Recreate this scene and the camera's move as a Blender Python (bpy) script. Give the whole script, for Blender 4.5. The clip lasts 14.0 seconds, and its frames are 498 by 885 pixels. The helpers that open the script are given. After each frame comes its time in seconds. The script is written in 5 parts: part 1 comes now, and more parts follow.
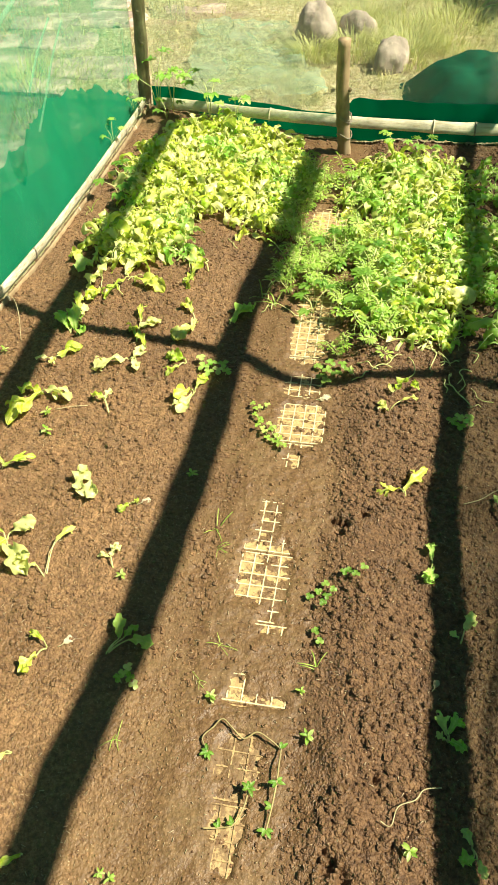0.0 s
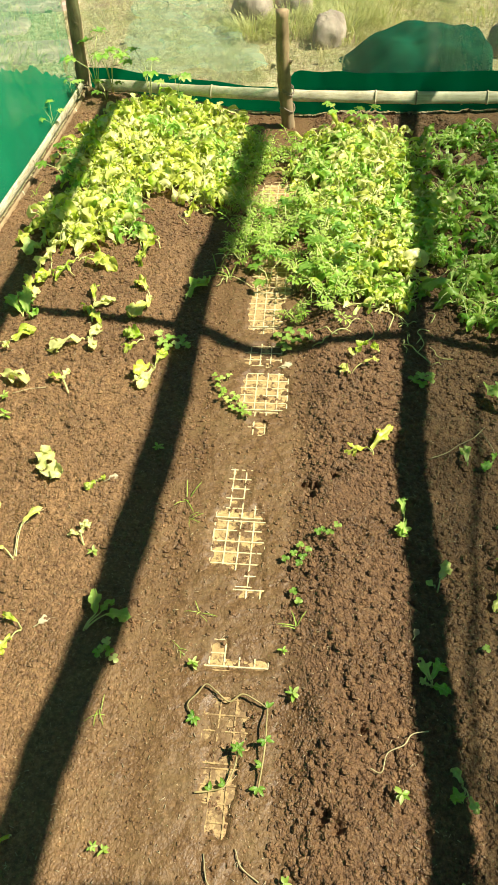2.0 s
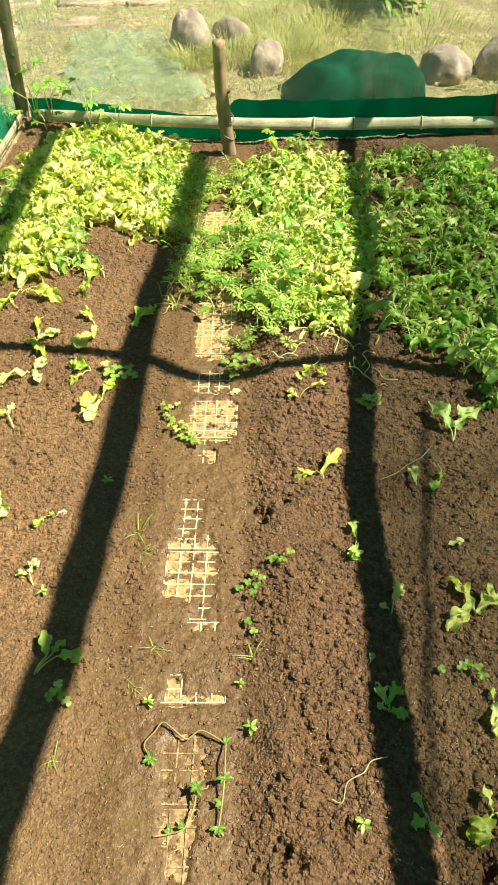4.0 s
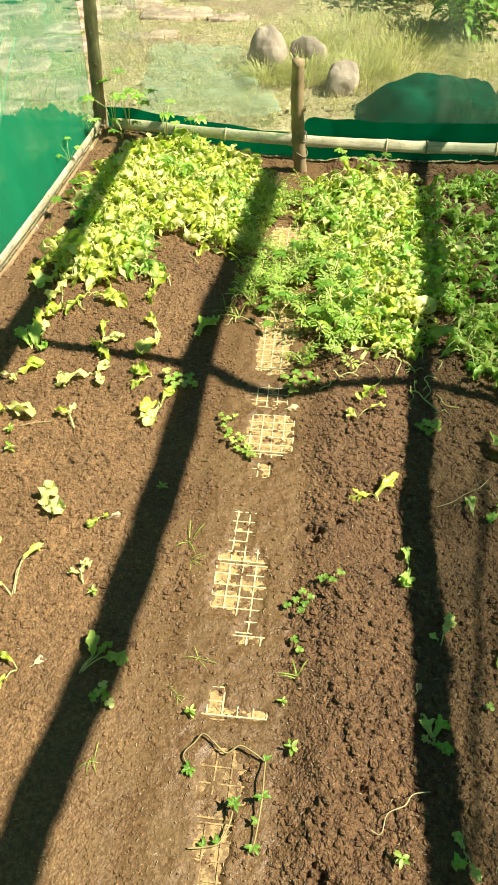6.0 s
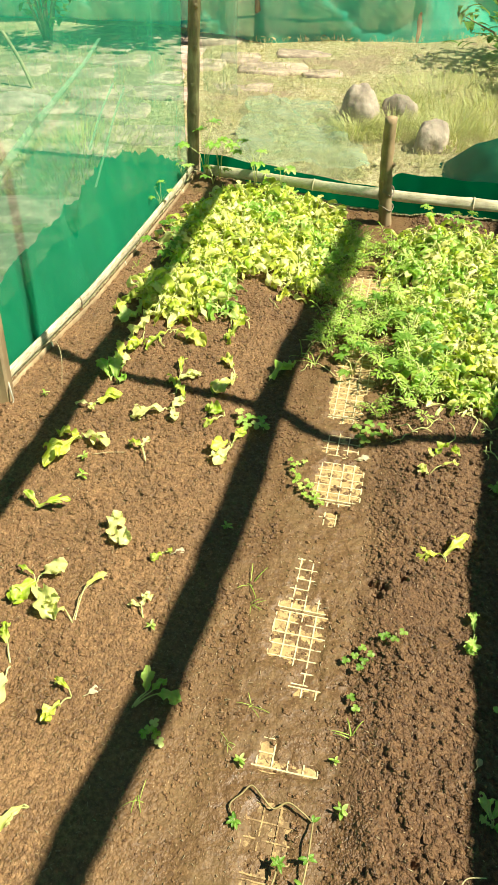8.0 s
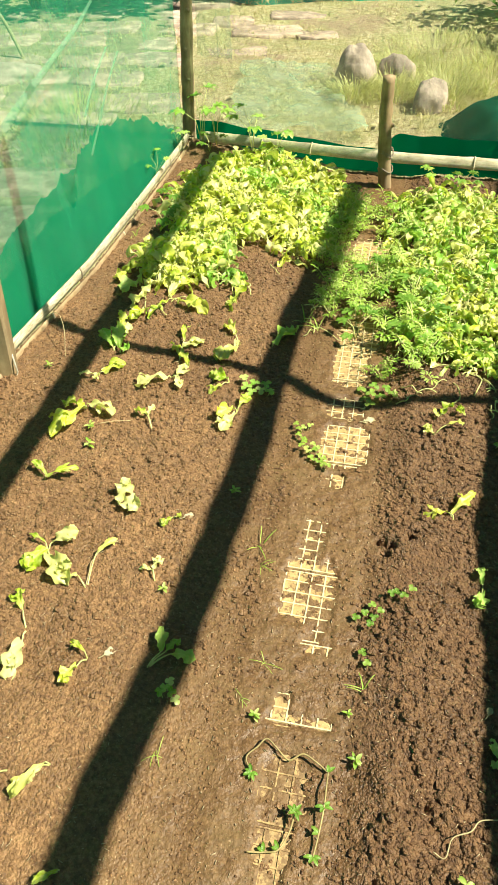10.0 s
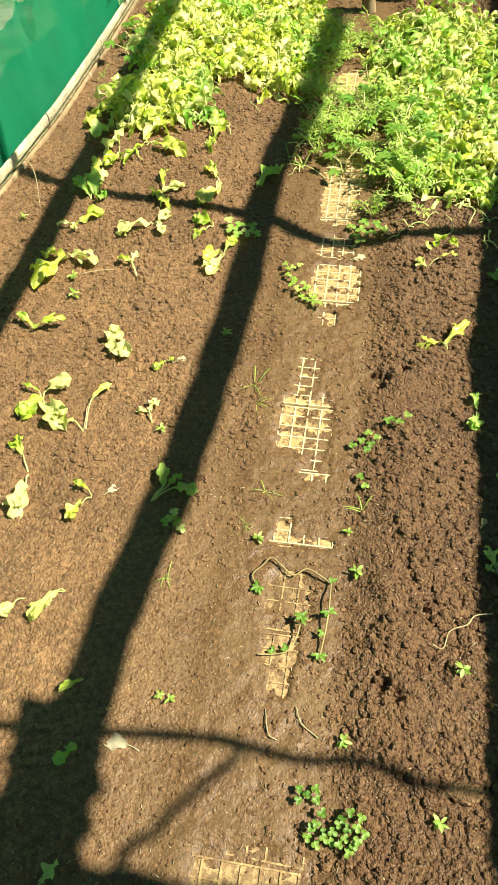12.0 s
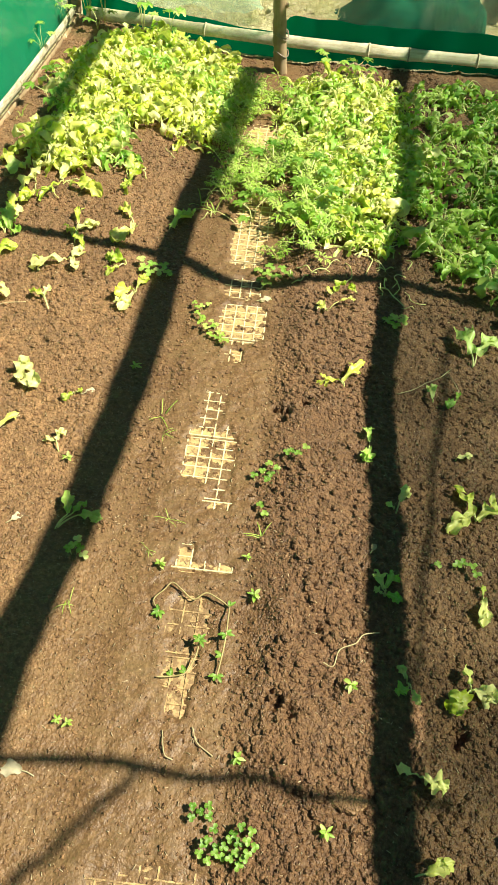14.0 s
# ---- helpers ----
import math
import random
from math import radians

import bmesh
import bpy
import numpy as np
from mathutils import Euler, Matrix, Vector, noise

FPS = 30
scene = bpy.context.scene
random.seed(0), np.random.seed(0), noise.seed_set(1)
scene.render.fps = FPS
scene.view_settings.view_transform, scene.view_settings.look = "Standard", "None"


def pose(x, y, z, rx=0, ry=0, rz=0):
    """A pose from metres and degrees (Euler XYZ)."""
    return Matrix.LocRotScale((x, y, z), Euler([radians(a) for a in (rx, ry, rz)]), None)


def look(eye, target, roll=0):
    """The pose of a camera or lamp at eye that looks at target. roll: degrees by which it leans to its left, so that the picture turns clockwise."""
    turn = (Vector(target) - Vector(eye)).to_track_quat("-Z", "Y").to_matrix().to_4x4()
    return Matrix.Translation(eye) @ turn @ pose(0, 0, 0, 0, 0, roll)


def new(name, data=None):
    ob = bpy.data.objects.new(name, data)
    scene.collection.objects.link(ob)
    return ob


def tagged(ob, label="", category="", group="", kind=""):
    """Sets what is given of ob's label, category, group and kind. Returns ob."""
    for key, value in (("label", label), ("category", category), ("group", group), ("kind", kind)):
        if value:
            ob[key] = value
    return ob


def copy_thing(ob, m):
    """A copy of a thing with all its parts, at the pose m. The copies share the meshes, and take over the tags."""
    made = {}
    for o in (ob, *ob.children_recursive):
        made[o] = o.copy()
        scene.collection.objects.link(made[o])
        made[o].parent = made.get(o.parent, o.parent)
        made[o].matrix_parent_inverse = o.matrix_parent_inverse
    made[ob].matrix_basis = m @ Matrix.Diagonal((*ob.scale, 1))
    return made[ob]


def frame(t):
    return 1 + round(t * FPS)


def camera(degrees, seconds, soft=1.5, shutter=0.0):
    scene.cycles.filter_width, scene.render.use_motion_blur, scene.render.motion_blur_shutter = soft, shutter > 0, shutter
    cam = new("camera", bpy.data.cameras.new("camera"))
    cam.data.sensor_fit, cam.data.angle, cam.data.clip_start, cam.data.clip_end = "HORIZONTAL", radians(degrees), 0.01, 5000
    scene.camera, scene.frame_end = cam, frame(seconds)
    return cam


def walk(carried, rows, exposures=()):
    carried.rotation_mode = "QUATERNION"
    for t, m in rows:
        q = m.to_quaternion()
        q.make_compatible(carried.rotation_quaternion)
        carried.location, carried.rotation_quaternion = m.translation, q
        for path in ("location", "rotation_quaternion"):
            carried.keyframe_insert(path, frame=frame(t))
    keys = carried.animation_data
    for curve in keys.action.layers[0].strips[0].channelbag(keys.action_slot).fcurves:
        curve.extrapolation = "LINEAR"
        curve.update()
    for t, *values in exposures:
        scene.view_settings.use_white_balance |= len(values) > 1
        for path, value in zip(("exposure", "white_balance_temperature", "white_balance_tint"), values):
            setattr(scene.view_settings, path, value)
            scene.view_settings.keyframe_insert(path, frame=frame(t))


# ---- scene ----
cam = camera(39.2, 14.0, soft=1.6)
PATH = [
    (0, (0.114, 0.32, 1.501), (0.02, 1.718, 0.073), -1.7),
    (0.5, (0.078, 0.314, 1.498), (-0.057, 1.797, 0.163), -1.3),
    (1, (0.076, 0.317, 1.485), (-0.106, 1.81, 0.166), -3.0),
    (1.5, (0.085, 0.298, 1.445), (0.039, 1.715, 0.035), -1.9),
    (2, (0.098, 0.281, 1.442), (0.116, 1.665, -0.002), -2.1),
    (2.2, (0.123, 0.287, 1.439), (0.173, 1.644, -0.029), -1.9),
    (4.3, (0.126, 0.301, 1.454), (0.265, 1.734, 0.065), -1.1),
    (4.5, (0.121, 0.302, 1.451), (0.229, 1.745, 0.071), -1.4),
    (5, (0.117, 0.297, 1.443), (0.215, 1.707, 0.027), -0.6),
    (5.5, (0.083, 0.304, 1.45), (0.155, 1.743, 0.062), 0.7),
    (6, (0.082, 0.306, 1.457), (0.105, 1.754, 0.078), -0.0),
    (6.5, (0.081, 0.298, 1.45), (0.067, 1.786, 0.114), -0.9),
    (7, (0.109, 0.305, 1.448), (0.09, 1.766, 0.083), -1.4),
    (7.5, (0.075, 0.305, 1.473), (-0.058, 1.811, 0.164), -1.5),
    (8, (0.047, 0.311, 1.465), (-0.099, 1.831, 0.172), 0.5),
    (8.2, (0.049, 0.309, 1.467), (-0.086, 1.832, 0.178), 0.5),
    (10.3, (0.035, 0.273, 1.437), (-0.115, 1.712, 0.056), -1.4),
    (10.5, (0.012, 0.26, 1.429), (-0.104, 1.673, 0.018), -0.4),
    (11, (0.048, 0.219, 1.403), (0.022, 1.574, -0.068), -4.0),
    (11.5, (0.031, 0.184, 1.356), (0.019, 1.419, -0.217), -5.9),
    (12, (0.025, 0.209, 1.361), (-0.078, 1.437, -0.214), -3.3),
    (12.5, (-0.016, 0.209, 1.374), (-0.055, 1.465, -0.182), 1.0),
    (13, (0.004, 0.156, 1.34), (0.138, 1.39, -0.228), 5.8),
    (13.5, (0.079, 0.146, 1.352), (0.179, 1.399, -0.204), 3.7),
    (14, (0.068, 0.149, 1.399), (0.188, 1.465, -0.102), 5.0),
]
EXPOSURES = [(0, 1.04), (1.3, 1.03), (2.0, 0.90), (4.5, 1.03), (6.0, 1.0), (8.2, 1.0), (10.5, 1.03), (12.0, 1.05), (13.0, 1.10), (14.0, 1.08)]
walk(cam, [(t, look(eye, target, roll)) for t, eye, target, roll in PATH], EXPOSURES)

# ---- light ----
SUN_TO = Vector((0.72, -0.10, 1.0)).normalized()
world = bpy.data.worlds.new("sky")
scene.world = world
world.use_nodes = True
wn = world.node_tree.nodes
sky = wn.new("ShaderNodeTexSky")
sky.sky_type, sky.sun_disc = "NISHITA", False
sky.sun_elevation = math.asin(SUN_TO.z)
sky.sun_rotation = math.atan2(SUN_TO.x, SUN_TO.y)
wn["Background"].inputs["Strength"].default_value = 0.023
world.node_tree.links.new(sky.outputs[0], wn["Background"].inputs["Color"])
sun = new("sun", bpy.data.lights.new("sun", "SUN"))
sun.data.energy, sun.data.angle, sun.data.color = 5.0, radians(0.6), (1.0, 0.91, 0.72)
sun.matrix_world = look(SUN_TO * 20, (0, 0, 0))

rnd = random.Random(7)


# ---- materials ----
class Mat:
    """A node material with short calls for its nodes."""

    def __init__(self, name):
        self.mat = bpy.data.materials.new(name)
        self.mat.use_nodes = True
        self.tree = self.mat.node_tree
        self.bsdf = self.tree.nodes["Principled BSDF"]
        self.out = self.tree.nodes["Material Output"]

    def node(self, kind, **values):
        n = self.tree.nodes.new(kind)
        for key, value in values.items():
            n.inputs[key.replace("_", " ")].default_value = value
        return n

    def link(self, a, b):
        self.tree.links.new(a, b)

    def coord(self):
        return self.node("ShaderNodeTexCoord").outputs["Object"]

    def where(self):
        return self.node("ShaderNodeNewGeometry").outputs["Position"]

    def noise(self, vec, scale, detail=4.0, rough=0.55):
        n = self.node("ShaderNodeTexNoise", Scale=scale, Detail=detail, Roughness=rough)
        if vec is not None:
            self.link(vec, n.inputs["Vector"])
        return n.outputs["Fac"]

    def ramp(self, fac, stops):
        n = self.node("ShaderNodeValToRGB")
        els = n.color_ramp.elements
        while len(els) < len(stops):
            els.new(0.5)
        for e, (p, c) in zip(els, stops):
            e.position, e.color = p, (*c, 1) if len(c) == 3 else c
        self.link(fac, n.inputs["Fac"])
        return n.outputs["Color"]

    def mix(self, fac, a, b, mode="MIX"):
        n = self.node("ShaderNodeMix")
        n.data_type, n.blend_type = "RGBA", mode
        for sock, v in ((n.inputs[0], fac), (n.inputs[6], a), (n.inputs[7], b)):
            if isinstance(v, (int, float)):
                sock.default_value = v
            elif isinstance(v, tuple):
                sock.default_value = (*v, 1)
            else:
                self.link(v, sock)
        return n.outputs[2]

    def math(self, op, a, b=0.0):
        n = self.node("ShaderNodeMath")
        n.operation = op
        for sock, v in ((n.inputs[0], a), (n.inputs[1], b)):
            if isinstance(v, (int, float)):
                sock.default_value = v
            else:
                self.link(v, sock)
        return n.outputs[0]

    def chance(self):
        return self.node("ShaderNodeObjectInfo").outputs["Random"]

    def bump(self, height, strength, distance):
        n = self.node("ShaderNodeBump", Strength=strength, Distance=distance)
        self.link(height, n.inputs["Height"])
        self.link(n.outputs[0], self.bsdf.inputs["Normal"])
        return n.outputs[0]

    def base(self, colour, rough=0.8):
        if isinstance(colour, tuple):
            self.bsdf.inputs["Base Color"].default_value = (*colour, 1)
        else:
            self.link(colour, self.bsdf.inputs["Base Color"])
        if isinstance(rough, (int, float)):
            self.bsdf.inputs["Roughness"].default_value = rough
        else:
            self.link(rough, self.bsdf.inputs["Roughness"])
        return self


def soil_material():
    """Crumbly bed soil, smoother and paler where it is trodden."""
    m = Mat("soil")
    p = m.where()
    att = m.node("ShaderNodeAttribute")
    att.attribute_name = "trodden"
    worn = att.outputs["Fac"]
    big = m.noise(p, 2.3, 5)
    patch = m.noise(p, 9, 5, 0.65)
    grain = m.noise(p, 85, 5, 0.72)
    fine = m.noise(p, 300, 5, 0.7)
    c = m.ramp(grain, [(0.34, (0.094, 0.050, 0.023)), (0.50, (0.202, 0.118, 0.052)), (0.66, (0.335, 0.207, 0.098))])
    c = m.mix(m.ramp(big, [(0.35, (0, 0, 0)), (0.7, (0.8,) * 3)]), c, m.mix(0.5, c, (0.11, 0.058, 0.026)))
    t = m.ramp(m.noise(p, 120, 6, 0.7), [(0.32, (0.080, 0.044, 0.018)), (0.5, (0.148, 0.086, 0.036)), (0.68, (0.255, 0.156, 0.071))])
    t = m.mix(m.ramp(patch, [(0.42, (0, 0, 0)), (0.7, (0.6,) * 3)]), t, (0.110, 0.078, 0.026))
    c = m.mix(worn, c, t)
    pale = m.ramp(m.noise(p, 210, 3, 0.6), [(0.64, (0, 0, 0)), (0.70, (0.85,) * 3)])
    c = m.mix(pale, c, (0.40, 0.29, 0.17))
    damp = m.ramp(patch, [(0.38, (0.80,) * 3), (0.62, (1.06,) * 3)])
    c = m.mix(1.0, c, damp, "MULTIPLY")
    wet = m.node("ShaderNodeAttribute")
    wet.attribute_name = "watered"
    c = m.mix(m.math("MULTIPLY", wet.outputs["Fac"], m.math("ADD", m.math("MULTIPLY", patch, 0.8), 0.5)), m.mix(1.0, c, (1.22, 1.20, 1.14), "MULTIPLY"), m.mix(1.0, c, (0.67, 0.60, 0.54), "MULTIPLY"))
    m.base(c, m.ramp(patch, [(0.35, (0.42,) * 3), (0.65, (0.72,) * 3)]))
    m.bsdf.inputs["Specular IOR Level"].default_value = 0.5
    crumbs = []
    for scale in (150.0, 330.0):
        n = m.node("ShaderNodeTexVoronoi", Scale=scale)
        warp = m.node("ShaderNodeVectorMath")
        warp.operation = "MULTIPLY_ADD"
        wn2 = m.node("ShaderNodeTexNoise", Scale=120.0)
        m.link(p, wn2.inputs["Vector"])
        m.link(wn2.outputs["Color"], warp.inputs[0])
        warp.inputs[1].default_value = (0.006, 0.006, 0.006)
        m.link(p, warp.inputs[2])
        m.link(warp.outputs[0], n.inputs["Vector"])
        crumbs.append(n.outputs["Distance"])
    h = m.math("ADD", m.math("MULTIPLY", crumbs[0], -1.0), m.math("MULTIPLY", crumbs[1], -0.5))
    h = m.math("ADD", h, m.math("MULTIPLY", m.noise(p, 240, 2, 0.5), 0.5))
    h = m.math("MULTIPLY", h, m.math("SUBTRACT", 1.0, m.math("MULTIPLY", worn, 0.74)))
    m.bump(h, 0.85, 0.005)
    return m.mat


def meadow_material():
    m = Mat("dry_meadow")
    p = m.where()
    big = m.noise(p, 1.1, 6, 0.65)
    c = m.ramp(m.noise(p, 24, 8, 0.75), [(0.34, (0.34, 0.26, 0.12)), (0.5, (0.72, 0.60, 0.33)), (0.66, (0.90, 0.82, 0.56))])
    green = m.ramp(m.noise(p, 3.1, 8, 0.8), [(0.44, (0, 0, 0)), (0.60, (0.9,) * 3)])
    c = m.mix(green, c, m.mix(0.6, c, (0.34, 0.40, 0.12)))
    bare = m.ramp(big, [(0.52, (0, 0, 0)), (0.62, (0.8,) * 3)])
    c = m.mix(bare, c, (0.52, 0.37, 0.25))
    m.base(c, 0.95)
    m.bump(m.noise(p, 40, 8, 0.8), 1.0, 0.05)
    return m.mat


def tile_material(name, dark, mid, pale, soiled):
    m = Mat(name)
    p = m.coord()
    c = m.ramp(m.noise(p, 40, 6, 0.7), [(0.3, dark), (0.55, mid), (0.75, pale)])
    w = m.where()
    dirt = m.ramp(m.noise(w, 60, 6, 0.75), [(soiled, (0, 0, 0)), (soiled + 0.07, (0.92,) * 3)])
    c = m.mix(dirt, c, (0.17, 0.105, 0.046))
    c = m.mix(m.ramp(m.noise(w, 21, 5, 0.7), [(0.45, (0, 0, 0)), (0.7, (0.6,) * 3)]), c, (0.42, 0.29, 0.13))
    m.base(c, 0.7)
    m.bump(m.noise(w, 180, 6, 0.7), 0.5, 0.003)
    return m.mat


def leaf_material(name, dark, mid, pale, thin_share=0.45, gloss=0.42):
    """Thin leaf: light passes through it, colour differs from leaf to leaf and along it."""
    m = Mat(name)
    p = m.coord()
    r = m.chance()
    c = m.ramp(r, [(0.0, dark), (0.4, mid), (0.9, pale)])
    blot = m.ramp(m.noise(p, 45, 4, 0.6), [(0.4, (0, 0, 0)), (0.68, (0.55,) * 3)])
    c = m.mix(blot, c, pale)
    att = m.node("ShaderNodeAttribute")
    att.attribute_name = "rim"
    c = m.mix(m.ramp(att.outputs["Fac"], [(0.03, (0.4,) * 3), (0.16, (0, 0, 0))]), c, m.mix(0.5, pale, (0.80, 0.84, 0.36)))
    tone = m.ramp(m.noise(m.where(), 14, 3), [(0.35, (0.72,) * 3), (0.65, (1.0,) * 3)])
    c = m.mix(1.0, c, tone, "MULTIPLY")
    m.base(c, gloss)
    m.bsdf.inputs["Specular IOR Level"].default_value = 0.5
    m.bump(m.noise(p, 160, 4, 0.6), 0.35, 0.004)
    thin = m.node("ShaderNodeBsdfTranslucent")
    m.link(m.mix(0.35, c, (0.62, 0.72, 0.06), "MIX"), thin.inputs["Color"])
    both = m.node("ShaderNodeMixShader", Fac=thin_share)
    m.link(m.bsdf.outputs[0], both.inputs[1])
    m.link(thin.outputs[0], both.inputs[2])
    m.link(both.outputs[0], m.out.inputs["Surface"])
    return m.mat


def plain_material(name, stops, scale, rough, bump=0.3, depth=0.004, stretch=None):
    m = Mat(name)
    p = m.coord()
    if stretch:
        mp = m.node("ShaderNodeMapping")
        mp.inputs["Scale"].default_value = stretch
        m.link(p, mp.inputs["Vector"])
        p = mp.outputs[0]
    n = m.noise(p, scale, 7, 0.68)
    c = m.ramp(n, stops)
    stain = m.ramp(m.noise(m.where(), 9, 4), [(0.45, (0.68,) * 3), (0.62, (1,) * 3)])
    m.base(m.mix(1.0, c, stain, "MULTIPLY"), rough)
    m.bump(n, bump, depth)
    return m.mat


def net_material(name, thick, seed, dye=1.0, folds=0.5, haze=0.004, blue=0.23):
    """Green shade cloth: partly open weave, partly plastic threads; sunlit haze is whitened into their colour."""
    m = Mat(name)
    w = m.where()
    mp = m.node("ShaderNodeMapping")
    mp.inputs["Location"].default_value = (seed, seed * 0.7, 0)
    mp.inputs["Scale"].default_value = (1.0, 1.0, 0.35)
    m.link(w, mp.inputs["Vector"])
    fold = m.noise(mp.outputs[0], 3.2, 5, 0.6)
    weave = m.node("ShaderNodeTexWave", Scale=160.0, Distortion=0.6)
    weave.bands_direction = "Z"
    m.link(w, weave.inputs["Vector"])
    clear = m.node("ShaderNodeBsdfTransparent")
    clear.inputs["Color"].default_value = (0.93, 1.0, 0.95, 1)
    thread = m.node("ShaderNodeBsdfDiffuse")
    thread.inputs["Color"].default_value = (haze * dye, 0.46 * dye, blue * dye + haze / 2, 1)
    glow = m.node("ShaderNodeBsdfTranslucent")
    glow.inputs["Color"].default_value = (haze * dye, 0.46 * dye, blue * dye + haze / 2, 1)
    cloth = m.node("ShaderNodeMixShader", Fac=0.5)
    m.link(thread.outputs[0], cloth.inputs[1])
    m.link(glow.outputs[0], cloth.inputs[2])
    cover = m.math("ADD", m.math("MULTIPLY", fold, folds), thick - folds / 2)
    cover = m.math("MAXIMUM", cover, 0.10)
    cover = m.math("ADD", cover, m.math("MULTIPLY", m.math("SUBTRACT", weave.outputs["Fac"], 0.5), 0.12))
    both = m.node("ShaderNodeMixShader")
    m.link(cover, both.inputs[0])
    m.link(clear.outputs[0], both.inputs[1])
    m.link(cloth.outputs[0], both.inputs[2])
    m.link(both.outputs[0], m.out.inputs["Surface"])
    return m.mat


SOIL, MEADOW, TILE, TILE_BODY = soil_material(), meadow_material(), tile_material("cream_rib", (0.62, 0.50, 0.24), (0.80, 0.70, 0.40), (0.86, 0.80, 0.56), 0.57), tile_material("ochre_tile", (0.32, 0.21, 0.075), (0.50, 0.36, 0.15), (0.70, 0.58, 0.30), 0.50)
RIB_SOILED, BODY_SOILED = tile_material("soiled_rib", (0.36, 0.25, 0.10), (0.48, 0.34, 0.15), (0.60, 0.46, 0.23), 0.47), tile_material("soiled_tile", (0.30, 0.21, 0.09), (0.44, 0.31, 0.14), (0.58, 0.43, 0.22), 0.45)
# the near-white last tone puts sunlit highlights into the leaf colour
LETTUCE = leaf_material("lettuce_leaf", (0.34, 0.56, 0.015), (0.74, 0.85, 0.06), (0.97, 0.98, 0.42), 0.34, 0.28)
DEEP = leaf_material("green_leaf", (0.07, 0.23, 0.018), (0.13, 0.34, 0.03), (0.26, 0.48, 0.07), 0.34)
HERB = leaf_material("herb_leaf", (0.18, 0.42, 0.03), (0.33, 0.58, 0.06), (0.56, 0.75, 0.18), 0.36, 0.34)
CLOVER = leaf_material("clover_leaf", (0.10, 0.27, 0.025), (0.18, 0.38, 0.045), (0.32, 0.52, 0.09), 0.34)
STRAWY = leaf_material("dry_grass_blade", (0.52, 0.44, 0.18), (0.70, 0.60, 0.32), (0.86, 0.78, 0.52), 0.35, 0.7)
MEADOW_BLADE = leaf_material("meadow_blade", (0.42, 0.46, 0.15), (0.60, 0.60, 0.24), (0.80, 0.76, 0.42), 0.35, 0.6)
# lettuce made greener: the net's green light is put into the leaf colour
SHADY = leaf_material("net_tinted_leaf", (0.20, 0.56, 0.04), (0.42, 0.76, 0.10), (0.74, 0.92, 0.32), 0.40, 0.30)
STALK = plain_material("pale_stalk", [(0.3, (0.60, 0.66, 0.16)), (0.7, (0.84, 0.86, 0.42))], 60, 0.5, 0.1, 0.001)
ROOT = plain_material("dry_root", [(0.3, (0.36, 0.30, 0.14)), (0.7, (0.58, 0.52, 0.30))], 90, 0.7, 0.2, 0.001)
TWIG = plain_material("twig", [(0.3, (0.30, 0.24, 0.08)), (0.7, (0.50, 0.42, 0.20))], 90, 0.7, 0.3, 0.001)
DRYLEAF = leaf_material("withered_leaf", (0.45, 0.36, 0.18), (0.60, 0.52, 0.30), (0.72, 0.66, 0.46), 0.3, 0.7)
BAMBOO = plain_material("split_bamboo", [(0.25, (0.50, 0.42, 0.22)), (0.5, (0.80, 0.74, 0.50)), (0.78, (0.92, 0.89, 0.72))], 9, 0.5, 0.25, 0.003, (1, 14, 14))
BAMBOO_GREY = plain_material("weathered_bamboo", [(0.28, (0.24, 0.20, 0.11)), (0.46, (0.58, 0.52, 0.33)), (0.62, (0.84, 0.80, 0.60))], 12, 0.6, 0.5, 0.004, (14, 1, 14))
BARK = plain_material("bark", [(0.25, (0.17, 0.11, 0.06)), (0.5, (0.40, 0.28, 0.16)), (0.75, (0.58, 0.45, 0.28))], 22, 0.85, 0.9, 0.01, (1, 1, 0.25))
TIMBER = plain_material("sawn_timber", [(0.25, (0.22, 0.15, 0.07)), (0.5, (0.38, 0.28, 0.15)), (0.75, (0.52, 0.42, 0.26))], 14, 0.75, 0.4, 0.004, (1, 1, 0.12))
ROCK = plain_material("boulder_stone", [(0.25, (0.34, 0.26, 0.21)), (0.5, (0.50, 0.40, 0.33)), (0.78, (0.64, 0.53, 0.45))], 9, 0.9, 0.8, 0.03)
SLAB = plain_material("flat_stone", [(0.25, (0.34, 0.25, 0.19)), (0.5, (0.52, 0.39, 0.31)), (0.78, (0.68, 0.54, 0.44))], 9, 0.9, 0.9, 0.02)
# dark tone painted in for the shade between the slabs
GAP_SHADE = plain_material("gap_shade", [(0.3, (0.22, 0.20, 0.11)), (0.7, (0.46, 0.38, 0.24))], 12, 0.95, 0.8, 0.02)
SHEET = plain_material("dark_sheeting", [(0.3, (0.004, 0.050, 0.028)), (0.7, (0.010, 0.095, 0.055))], 6, 1.0, 0.3, 0.01)
SHEET.node_tree.nodes["Principled BSDF"].inputs["Specular IOR Level"].default_value = 0.0
WIRE = plain_material("tie_wire", [(0.3, (0.22, 0.19, 0.14)), (0.7, (0.40, 0.35, 0.25))], 80, 0.5, 0.1, 0.001)
CORD = plain_material("pale_cord", [(0.3, (0.50, 0.48, 0.36)), (0.7, (0.74, 0.72, 0.60))], 80, 0.7, 0.2, 0.001)
CHAFF = plain_material("chaff", [(0.3, (0.40, 0.31, 0.17)), (0.7, (0.62, 0.52, 0.33))], 80, 0.8, 0.2, 0.001)
